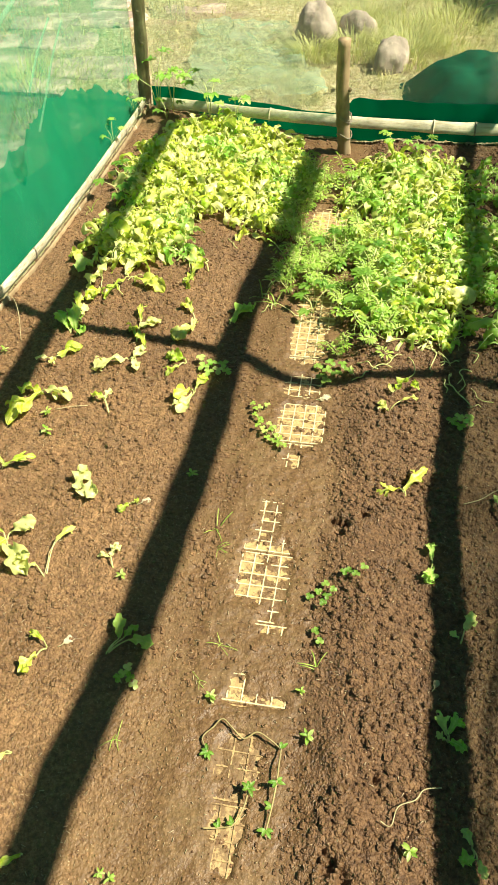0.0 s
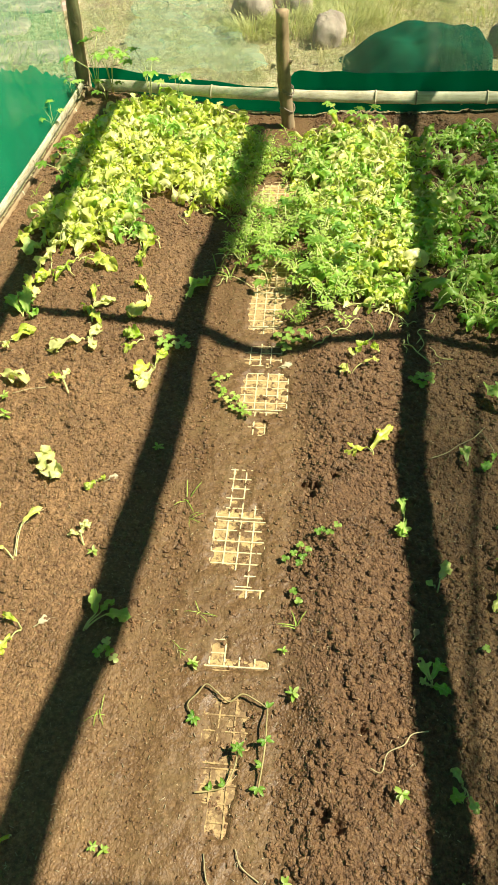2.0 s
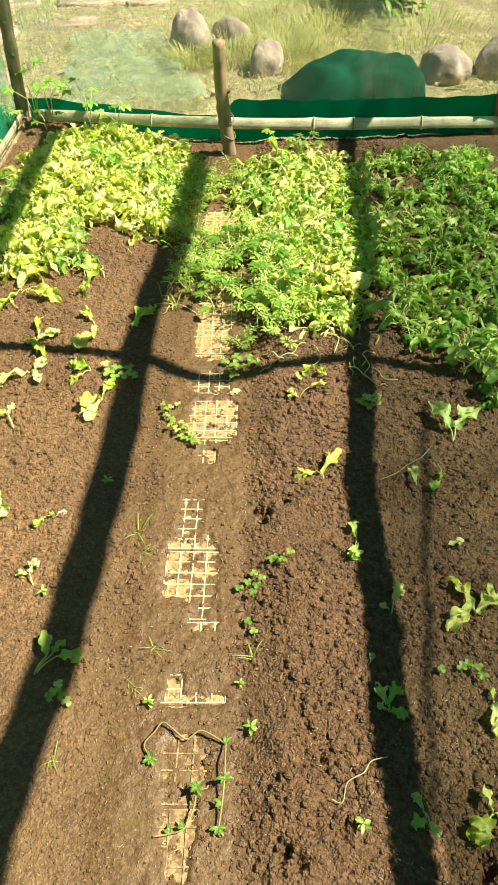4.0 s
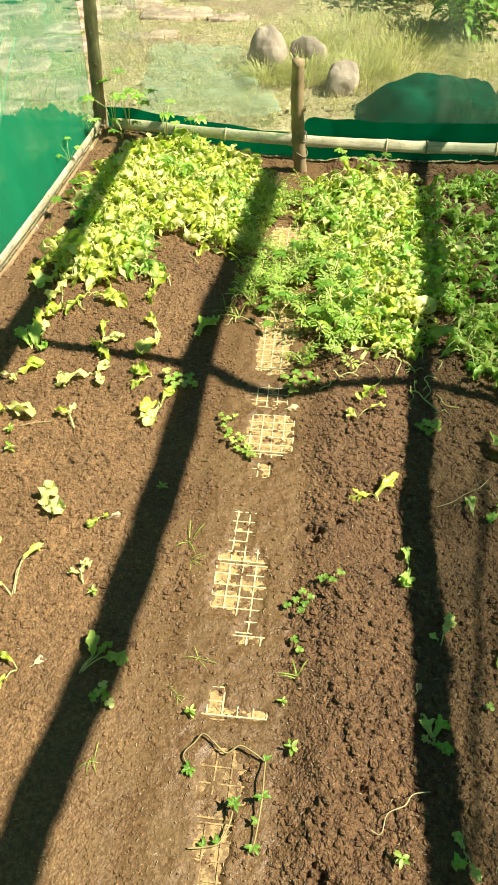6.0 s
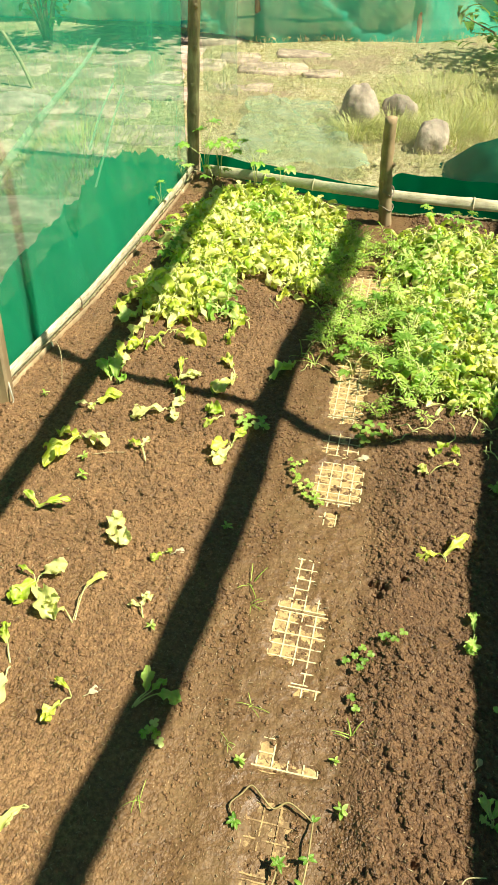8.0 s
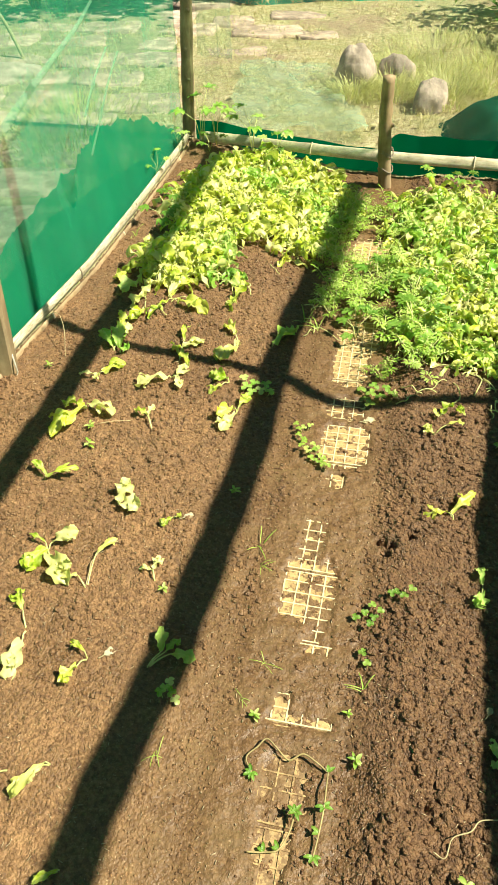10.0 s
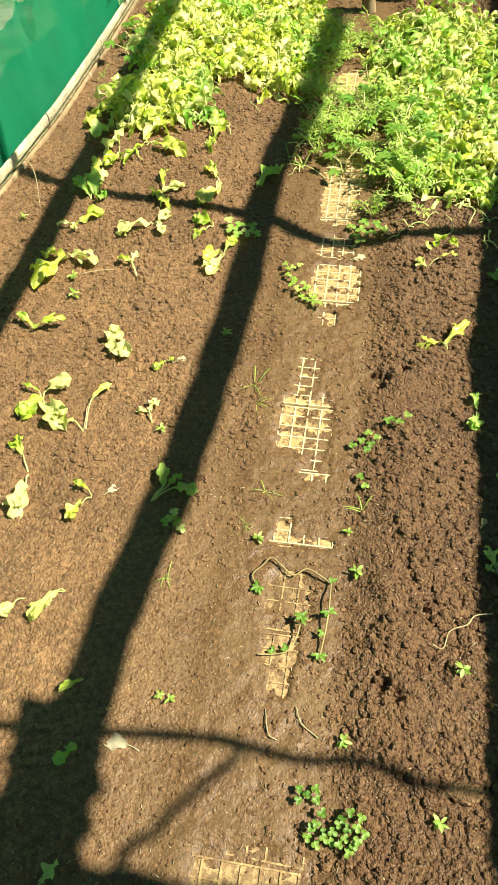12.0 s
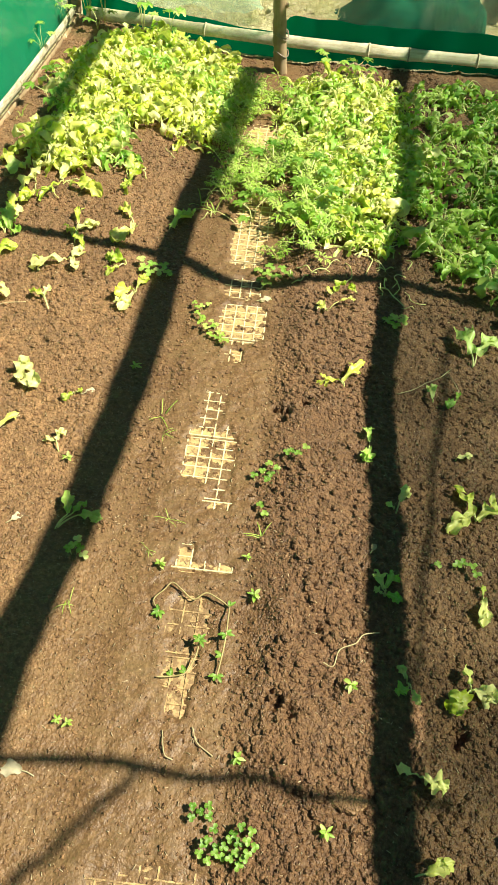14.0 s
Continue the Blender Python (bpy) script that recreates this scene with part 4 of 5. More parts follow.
limp("wilted", -0.588, 1.159, (-0.023, 0.051, 124, 0.056, 0.031), (0.007, -0.040, -96, 0.090, 0.042))
limp("wilted", -0.422, 1.094, (-0.007, 0.009, 152, 0.040, 0.013), (-0.016, -0.027, -122, 0.048, 0.029))
limp("wilted", -0.436, 0.855, (-0.011, -0.003, -129, 0.079, 0.025), (-0.025, -0.016, -97, 0.028, 0.016))
limp("wilted", -0.519, 0.838, (-0.016, -0.018, -119, 0.033, 0.028))
limp("wilted", -0.366, 0.672, (0.001, -0.005, -155, 0.044, 0.015))
limp("fresh", -0.287, 1.083, (0.031, 0.037, 94, 0.055, 0.026), (0.041, 0.038, 52, 0.041, 0.021), (0.052, 0.035, -12, 0.058, 0.034))
limp("wilted", -0.665, 2.159, (-0.003, -0.020, -174, 0.051, 0.018), (0.022, -0.005, 46, 0.082, 0.039), (0.014, -0.025, -101, 0.033, 0.018))
limp("fresh", -0.639, 2.296, (-0.008, 0.006, 121, 0.087, 0.041), (0.002, 0.014, 90, 0.080, 0.045))
limp("wilted", -0.410, 2.162, (-0.012, -0.015, -149, 0.105, 0.042), (0.022, -0.011, 65, 0.060, 0.038), (0.023, -0.017, -69, 0.063, 0.027))
limp("wilted", -0.395, 2.248, (-0.003, 0.019, 116, 0.073, 0.020), (-0.001, 0.075, 31, 0.069, 0.028))
limp("wilted", -0.209, 2.344, (-0.012, -0.016, -124, 0.080, 0.040), (-0.003, -0.004, 81, 0.037, 0.024))
limp("wilted", -0.212, 2.146, (-0.004, 0.005, 173, 0.055, 0.049), (-0.021, -0.037, -136, 0.054, 0.019))
limp("wilted", -0.169, 1.997, (0.004, 0.011, 63, 0.058, 0.029), (-0.012, -0.002, -136, 0.064, 0.039), (-0.002, -0.023, -118, 0.084, 0.036))
limp("wilted", -0.423, 1.882, (-0.026, 0.056, 157, 0.045, 0.025), (-0.023, 0.061, 63, 0.033, 0.019))
limp("wilted", 0.455, 1.570, (-0.017, 0.016, -164, 0.067, 0.023), (-0.006, 0.012, 47, 0.090, 0.023))
limp("fresh", 0.497, 1.351, (-0.004, 0.001, 85, 0.053, 0.020), (-0.009, -0.026, -108, 0.042, 0.032))
limp("fresh", 0.697, 1.508, (-0.004, 0.005, 88, 0.049, 0.028))
limp("fresh", 0.769, 1.523, (-0.010, -0.016, -144, 0.042, 0.022), (-0.006, -0.013, 63, 0.031, 0.014))
limp("wilted", 0.530, 1.129, (0.011, 0.029, 54, 0.043, 0.030))
limp("fresh", 0.528, 1.144, (-0.005, -0.003, 150, 0.019, 0.014))
limp("wilted", 0.722, 1.108, (-0.005, 0.010, 101, 0.087, 0.032), (-0.005, 0.020, -141, 0.084, 0.038), (0.000, -0.004, 39, 0.077, 0.038))
limp("fresh", 0.469, 0.907, (-0.004, 0.011, 100, 0.047, 0.021), (0.001, 0.014, 48, 0.047, 0.023), (-0.001, -0.003, -29, 0.034, 0.021), (-0.011, -0.000, 141, 0.017, 0.016))
limp("fresh", 0.484, 0.712, (-0.004, 0.002, 105, 0.027, 0.017), (-0.003, -0.019, -155, 0.027, 0.027), (0.003, -0.024, -68, 0.029, 0.015))
limp("wilted", 0.609, 0.689, (-0.009, -0.006, -137, 0.056, 0.043), (-0.004, 0.008, 92, 0.035, 0.020), (0.006, -0.002, -25, 0.043, 0.043))
limp("wilted", 0.476, 0.529, (0.003, -0.008, -34, 0.038, 0.040), (-0.020, 0.002, 154, 0.027, 0.021))
limp("wilted", 0.689, 0.903, (-0.005, -0.011, -99, 0.063, 0.027), (-0.003, 0.000, 70, 0.024, 0.012))
limp("wilted", 0.435, 0.369, (0.017, 0.002, 17, 0.049, 0.025))
limp("fresh", 0.847, 1.654, (0.001, 0.043, 99, 0.099, 0.049), (0.018, 0.044, 46, 0.096, 0.056))
limp("wilted", 0.717, 1.304, (0.002, -0.004, 7, 0.037, 0.018))
limp("wilted", 0.469, 2.004, (0.001, -0.012, 53, 0.048, 0.033), (-0.011, -0.023, 110, 0.030, 0.018))
limp("wilted", 0.437, 1.902, (-0.005, -0.006, 128, 0.034, 0.031), (0.038, 0.030, 9, 0.055, 0.014))
limp("wilted", 0.544, 2.001, (-0.007, -0.012, 110, 0.036, 0.026))
limp("fresh", -0.362, 0.543, (-0.001, -0.005, -133, 0.032, 0.021), (-0.009, -0.003, 7, 0.022, 0.014))
limp("fresh", -0.377, 0.325, (0.007, 0.007, 49, 0.034, 0.025))
limp("wilted", -0.494, 2.667, (0.029, -0.038, -23, 0.137, 0.052), (-0.009, -0.041, -104, 0.137, 0.028), (-0.005, 0.003, 49, 0.131, 0.033), (-0.008, -0.008, 81, 0.129, 0.038))
limp("wilted", -0.595, 2.648, (-0.003, 0.014, -113, 0.097, 0.047), (0.016, -0.092, -111, 0.080, 0.042), (-0.015, 0.035, 73, 0.098, 0.052))
limp("fresh", -0.642, 2.757, (0.005, 0.016, -115, 0.111, 0.068), (-0.011, 0.038, 60, 0.088, 0.059))
limp("wilted", -0.708, 2.786, (0.006, -0.019, 130, 0.057, 0.050))
limp("fresh", -0.616, 2.287, (-0.000, 0.011, 108, 0.126, 0.051), (0.005, 0.012, -36, 0.028, 0.038))
limp("wilted", -0.625, 2.408, (-0.005, 0.012, 104, 0.091, 0.031), (0.008, -0.007, 76, 0.041, 0.026))
limp("wilted", -0.401, 2.329, (0.004, 0.031, 93, 0.083, 0.019), (0.014, -0.006, 21, 0.064, 0.027), (-0.000, -0.013, -135, 0.033, 0.030), (0.003, -0.034, -69, 0.084, 0.023))
limp("wilted", -0.201, 2.371, (-0.017, 0.050, 125, 0.069, 0.038), (-0.004, -0.041, -121, 0.104, 0.047))
limp("fresh", -0.081, 2.379, (0.006, -0.006, 56, 0.124, 0.059))
limp("wilted", -0.244, 2.644, (0.000, 0.003, 68, 0.087, 0.042), (-0.006, 0.014, -89, 0.076, 0.030), (-0.018, 0.092, 62, 0.083, 0.042))


def star_sprout(seed, label):
    """A tiny plant: a star of pointed leaves close to the soil."""
    rr = random.Random(seed)
    plant = thing("sprout", label, "sprout", group="sprouts")
    for k in range(6):
        bm = bmesh.new()
        blade(bm, rr.uniform(0.016, 0.026), rr.uniform(0.008, 0.012), 0.5, 0.05, 0, k, (0, 0, 0.008 + 0.003 * k), k * 2.4 + rr.uniform(-0.3, 0.3), rr.uniform(0.0, 0.6), 0, 5, 4, 0.2, 0.9)
        part("leaf", bm, HERB if k % 3 else SHADY, plant)
    bm = bmesh.new()
    tube(bm, [(0, 0, -0.004), (0.001, 0, 0.026)], [0.0016, 0.001], 5)
    part("stalk", bm, STALK, plant)
    return plant


sprout = [star_sprout(650 + k, "small yellow-green sprout on bare soil") for k in range(3)]
for i, (x, y, sc) in enumerate([(0.364, 0.697, 0.78), (0.179, 0.911, 0.8), (-0.19, 0.638, 0.62), (0.135, 0.57, 0.7), (-0.212, 0.645, 0.5), (-0.60, 1.797, 1.0), (-0.614, 1.878, 0.9), (-0.282, 1.294, 0.7), (-0.843, 2.189, 0.9), (-0.141, 1.648, 0.8), (0.289, 0.437, 0.7), (0.166, 1.012, 0.6), (-0.032, 0.991, 0.7)]):
    put(sprout[i % 3], x, y, None, sc, 5, i < 3)


def clover_trail(seed, spots, size, label, mat=CLOVER):
    """Three-lobed leaves strung along a creeping stem."""
    rr = random.Random(seed)
    plant = thing("clover_clump", label, "clover", group="clover clumps")
    for x, y in spots:
        tip = Vector((x, y, ground_height(x, y) + rr.uniform(0.012, 0.026)))
        bm = bmesh.new()
        foot = tip + Vector((rr.uniform(-0.012, 0.012), rr.uniform(-0.012, 0.012), 0))
        foot.z = ground_height(foot.x, foot.y) - 0.002
        tube(bm, [foot, (foot + tip) / 2 + Vector((0, 0, 0.004)), tip], [0.0011, 0.001, 0.0008], 4)
        part("stalk", bm, STALK, plant)
        bm = bmesh.new()
        turn = rr.uniform(0, 6.28)
        for q in range(3):
            blade(bm, size * rr.uniform(0.85, 1.15), size * 1.0, 0.5, 0.06, 0, q, tip, turn + q * 2.094 + rr.uniform(-0.15, 0.15), rr.uniform(-0.1, 0.4), 0, 5, 4, 0.25, 0.45, 0.1, 1.5)
        part("leaf", bm, mat, plant)
    return plant


clover_trail(710, [(0.274, 1.309), (0.30, 1.299), (0.321, 1.317), (0.228, 1.284), (0.187, 1.25), (0.23, 1.248), (0.219, 1.225), (0.209, 1.129), (0.20, 1.155), (0.245, 1.262), (0.21, 1.265), (0.285, 1.315)], 0.0112, "straggling three-lobed clover creeping over dark soil")
clover_trail(711, [(0.022, 1.94), (0.031, 1.913), (0.065, 1.938), (0.045, 1.875), (0.039, 1.837), (0.061, 1.811), (0.09, 1.835), (0.086, 1.786), (0.109, 1.798), (0.105, 1.762), (0.121, 1.755), (0.05, 1.86), (0.075, 1.85), (0.03, 1.89), (0.055, 1.83), (0.07, 1.795), (0.095, 1.81), (0.10, 1.78), (0.045, 1.92), (0.08, 1.82)], 0.0105, "yellow-green clover creeping beside a tile", HERB)
clover_trail(712, [(0.055, 0.486), (0.069, 0.478), (0.084, 0.487), (0.053, 0.468), (0.084, 0.469), (0.093, 0.448), (0.083, 0.43), (0.097, 0.422), (0.121, 0.432), (0.141, 0.449), (0.159, 0.441), (0.135, 0.424), (0.163, 0.416), (0.12, 0.402), (0.143, 0.399), (0.082, 0.401), (0.106, 0.406), (0.068, 0.413), (0.11, 0.42), (0.13, 0.41), (0.15, 0.425), (0.128, 0.44), (0.15, 0.405), (0.135, 0.39), (0.095, 0.41), (0.075, 0.425)], 0.0085, "spreading clump of small three-lobed clover", DEEP)
clover_trail(713, [(-0.233, 1.034), (-0.222, 1.046), (-0.216, 1.026), (-0.205, 1.012), (-0.24, 1.02)], 0.0125, "small dark green clover on soil", SHADY)
clover_trail(714, [(-0.15, 2.11), (-0.125, 2.13), (-0.10, 2.10), (-0.13, 2.085), (-0.085, 2.13), (-0.16, 2.15), (-0.07, 2.10)], 0.019, "green clover patch where two shadows cross", SHADY)
clover_trail(715, [(0.62, 1.85), (0.645, 1.865), (0.665, 1.845), (0.64, 1.83), (0.675, 1.87)], 0.018, "clump of bright clover at the bed's edge", HERB)
clover_trail(716, [(0.66, 0.985), (0.675, 0.97), (0.645, 0.98), (0.60, 0.98), (0.68, 0.95)], 0.011, "small clover on shaded soil", CLOVER)
clover_trail(717, [(0.24, 2.08), (0.26, 2.11), (0.29, 2.09), (0.31, 2.13), (0.27, 2.14), (0.23, 2.13), (0.33, 2.10), (0.25, 2.05)], 0.018, "dark clover at the foot of the herbs", CLOVER)
broad = [big_leaf_plant(750 + k, 0.10, 4, "dark green broad-lobed seedling on thin stalks") for k in range(3)]
for i, (x, y, sc, dz) in enumerate([(0.30, 2.78, 1.2, 0.06), (0.22, 2.46, 0.85, 0.01), (0.42, 2.45, 1.2, 0.03), (0.44, 2.68, 1.1, 0.06), (0.24, 2.58, 0.9, 0.03), (-0.64, 3.32, 1.1, 0.05), (-0.62, 3.5, 1.0, 0.05), (0.75, 3.72, 1.0, 0.04), (-0.55, 4.25, 1.0, 0.1), (1.25, 2.2, 1.2, 0.05), (1.1, 1.9, 1.2, 0.03), (-0.20, 4.1, 0.8, 0.05), (0.22, 3.70, 0.8, 0.05)]):
    put(broad[i % 3], x, y, None, sc, 5, i < 3)
tall = [big_leaf_plant(780 + k, 0.12, 4, "tall thin weed with broad green leaves beside the corner post", 2.0, "tall_weed", SHADY, 1.35) for k in range(2)]
for i, (x, y, sc) in enumerate([(-0.60, 4.34, 1.0), (-0.52, 4.33, 0.9), (-0.30, 4.18, 0.85), (-0.16, 4.10, 0.7), (-0.755, 3.82, 0.5), (-0.73, 4.27, 0.5), (0.63, 3.70, 0.5)]):
    put(tall[i % 2], x, y, None, sc, 3, i < 2)
tufts = [grass_clump(800 + k, 5, 0.085, "thin green grass tuft at the path edge") for k in range(3)]
for i, (x, y, sc) in enumerate([(-0.057, 1.461, 0.75), (-0.047, 1.397, 0.6), (-0.229, 0.898, 0.55), (-0.02, 1.12, 0.5), (0.20, 1.066, 0.7), (-0.064, 1.03, 0.4), (0.03, 2.55, 1.3), (0.08, 2.5, 1.3), (-0.75, 3.2, 1.0)]):
    put(tufts[i % 3], x, y, None, sc, 5, i < 3)


def pulled_vine(pts, leaf_at, label):
    vine = thing("vine_twig", label, "twig", group="uprooted vine twigs")
    bm = bmesh.new()
    v = [Vector((x, y, ground_height(x, y) + z)) for x, y, z in pts]
    tube(bm, bend(v), 0.0019, 5)
    part("stem", bm, TWIG, vine)
    for k, (i, a) in enumerate(leaf_at):
        bm = bmesh.new()
        for q, ln in ((-0.35, 0.019), (0.55, 0.015)):
            blade(bm, ln, 0.0075, 0.9, 0.1, 0, k + q, v[i], a + q, 0.35, 0.4 * q, 6, 4, 0.35, 0.8)
        part("leaf", bm, DEEP, vine)
    return vine


pulled_vine([(-0.029, 0.874, 0.006), (-0.042, 0.903, 0.008), (-0.020, 0.925, 0.012), (-0.002, 0.942, 0.014), (0.02, 0.925, 0.012), (0.045, 0.905, 0.012), (0.073, 0.916, 0.014), (0.10, 0.902, 0.012), (0.124, 0.885, 0.010)], [(0, 3.9), (0, 5.4), (0, 2.2)], "yellowish vine twig lying across a tile")
pulled_vine([(0.124, 0.885, 0.012), (0.120, 0.85, 0.02), (0.116, 0.815, 0.02), (0.107, 0.77, 0.016), (0.097, 0.73, 0.012)], [(0, 1.0), (2, 0.1), (2, 3.6), (3, 2.9), (4, 3.6), (4, 5.6)], "leafy vine twig lying on the path")
pulled_vine([(-0.026, 0.73, 0.006), (0.005, 0.733, 0.008), (0.033, 0.738, 0.014), (0.052, 0.77, 0.018), (0.061, 0.801, 0.022)], [(4, 1.2), (4, 2.9), (2, 2.4), (1, 2.0), (4, 5.5)], "leafy vine twig lying on a tile")


def root(pts, label):
    bm = bmesh.new()
    tube(bm, bend([(x, y, ground_height(x, y) + z) for x, y, z in pts]), 0.0013, 5)
    tagged(new("dry_root", mesh_of("dry_root", bm, ROOT)), label, "root", "dry roots")


root([(0.314, 0.75, 0.008), (0.334, 0.741, 0.012), (0.35, 0.773, 0.014), (0.385, 0.787, 0.014), (0.405, 0.807, 0.016), (0.439, 0.811, 0.012)], "pale dry root lying on dark soil")
root([(0.603, 1.54, 0.004), (0.65, 1.552, 0.012), (0.689, 1.579, 0.010), (0.73, 1.592, 0.018), (0.759, 1.619, 0.022), (0.776, 1.64, 0.014)], "thin pale stem trailing over shaded soil")
root([(0.759, 1.619, 0.02), (0.776, 1.555, 0.015), (0.771, 1.527, 0.008)], "thin pale stem of a pulled seedling")
root([(-0.477, 1.285, 0.003), (-0.476, 1.33, 0.012), (-0.478, 1.36, 0.014), (-0.455, 1.40, 0.016), (-0.425, 1.43, 0.012)], "thick pale stem of a pulled seedling")
root([(-0.60, 1.90, 0.004), (-0.55, 1.91, 0.008), (-0.50, 1.92, 0.006)], "withered pale stem on crumbly soil")
root([(-0.008, 0.625, 0.003), (-0.002, 0.58, 0.006), (0.014, 0.57, 0.003)], "short dark twig on trodden soil")
root([(-0.95, 2.40, 0.03), (-0.87, 2.40, 0.09), (-0.82, 2.33, 0.08), (-0.80, 2.24, 0.01)], "pale green grass stem arched over the rail")
root([(0.05, 0.63, 0.004), (0.06, 0.60, 0.006), (0.09, 0.575, 0.004)], "pale root bit on trodden soil")


def limp_stems(seed, spots, label):
    """Long pale wilted stems looped over the soil, each a thing of its own."""
    rr = random.Random(seed)
    for x, y in spots:
        a, ln = rr.uniform(0, 6.28), rr.uniform(0.05, 0.13)
        pts, p = [], Vector((x, y, 0))
        for k in range(5):
            pts.append((p.x, p.y, ground_height(p.x, p.y) + 0.004 + 0.022 * math.sin(math.pi * k / 4) * rr.random()))
            a += rr.uniform(-0.9, 0.9)
            p = p + Vector((math.cos(a), math.sin(a), 0)) * ln / 4
        bm = bmesh.new()
        tube(bm, bend(pts, 5), rr.uniform(0.0012, 0.0022), 5)
        tagged(new("wilted_stem", mesh_of("wilted_stem", bm, STALK)), label, "wilted stem", "wilted stems")


def strewn(seed, n, x0, x1, y0, y1):
    rr = random.Random(seed)
    return [(rr.uniform(x0, x1), rr.uniform(y0, y1)) for _ in range(n)]


limp_stems(41, strewn(41, 26, 0.34, 0.68, 2.04, 2.38), "pale limp lettuce stem looped over soil")
limp_stems(42, strewn(42, 9, 0.62, 0.78, 1.92, 2.25), "pale limp stem at the edge of the shaded bed")
limp_stems(43, strewn(43, 9, 0.80, 1.15, 1.95, 2.6), "pale limp stem among shaded lettuces")
limp_stems(44, strewn(44, 9, -0.60, -0.12, 2.62, 3.12), "pale limp stem beside bare soil")
limp_stems(45, strewn(45, 6, 0.02, 0.14, 2.45, 2.8), "pale limp stem beside the path")


def flat_leaf(x, y, turn, size, label):
    bm = bmesh.new()
    tube(bm, bend([(-0.5 * size, 0.08 * size, 0.002), (-0.2 * size, 0, 0.004), (0.02 * size, 0, 0.006)], 3), 0.0012, 4)
    blade(bm, size, size * 0.62, 0.9, 0.16, 0, x, (0, 0, 0.004), 0, 0.22, 0.3, 14, 8, 0.1, 0.8, 0.9, 1.2)
    ob = new("dry_leaf", mesh_of("dry_leaf", bm, DRYLEAF))
    ob.matrix_basis = pose(x, y, ground_height(x, y), 0, 0, turn)
    tagged(ob, label, "dry leaf", "dry leaves")


for x, y, turn, size in ((-0.262, 0.553, 168, 0.050), (0.455, 1.02, 60, 0.022), (-0.27, 1.535, 30, 0.03), (-0.385, 1.105, 40, 0.03), (0.255, 1.985, 200, 0.03), (0.235, 1.98, 20, 0.035), (0.28, 3.62, 200, 0.08), (1.5, 3.6, 20, 0.15)):
    flat_leaf(x, y, turn, size, "pale withered leaf lying on soil")


pale_lump = new("soil_lump", rock_mesh("soil_lump", 21, (0.036, 0.022, 0.010), SOIL, 3, 0.30))
pale_lump.matrix_basis = pose(0.335, 0.488, ground_height(0.335, 0.488) + 0.002, 0, 0, -6)
tagged(pale_lump, "pale rounded dry lump lying on soil", "soil lump")


# ---- beyond the nets ----
def boulder(x, y, size, seed, turn, label, sunk=0.45):
    ob = new("boulder", rock_mesh("boulder", seed, size, ROCK, 4, 0.17))
    ob.matrix_basis = pose(x, y, outer_height(x, y) - 0.02 + size[2] * sunk, 0, 0, turn)
    tagged(ob, label, "boulder", "boulders")


boulder(0.30, 5.50, (0.14, 0.13, 0.20), 4, 10, "upright sunlit pinkish boulder in dry grass", 0.32)
boulder(0.57, 5.62, (0.13, 0.13, 0.15), 5, 50, "grey boulder sunk in tall grass", 0.2)
boulder(0.74, 5.02, (0.14, 0.10, 0.17), 6, 60, "pale leaning stone against a dark heap", 0.25)
boulder(-0.02, 5.92, (0.035, 0.03, 0.03), 12, 60, "small dark stone in dry grass", 0.3)
boulder(1.78, 4.70, (0.15, 0.15, 0.15), 7, 0, "pale boulder beside a dark heap")


def tarp_heap():
    """A low flat-topped heap under dark sheeting."""
    bm = bmesh.new()
    n, rows = 40, []
    for j in range(25):
        row = []
        for i in range(n + 1):
            u, v = i / n, j / 24
            x, y = 0.69 + 0.84 * u, 4.10 + 0.75 * v
            edge = smooth(0, 0.42, u) * smooth(0, 0.06, 1 - u) * smooth(0, 0.16, v) * smooth(0, 0.25, 1 - v)
            z = 0.215 * edge * (1 - 0.10 * math.exp(-((u - 0.42) / 0.12) ** 2)) + 0.035 * edge * noise.fractal(Vector((x * 4, y * 4, 1)), 0.8, 2, 3)
            row.append(bm.verts.new((x, y, z + 0.005)))
        rows.append(row)
    for r0, r1 in zip(rows, rows[1:]):
        for i in range(n):
            bm.faces.new((r0[i], r0[i + 1], r1[i + 1], r1[i]))
    tagged(new("covered_heap", mesh_of("covered_heap", bm, SHEET)), "low heap covered with dark green sheeting behind the net", "covered heap")


tarp_heap()
boulder(2.2, 4.75, (0.20, 0.20, 0.16), 8, 40, "pale boulder in dry grass")
boulder(-2.2, 5.5, (0.30, 0.17, 0.09), 9, 30, "low sunlit pale rock beyond the net")


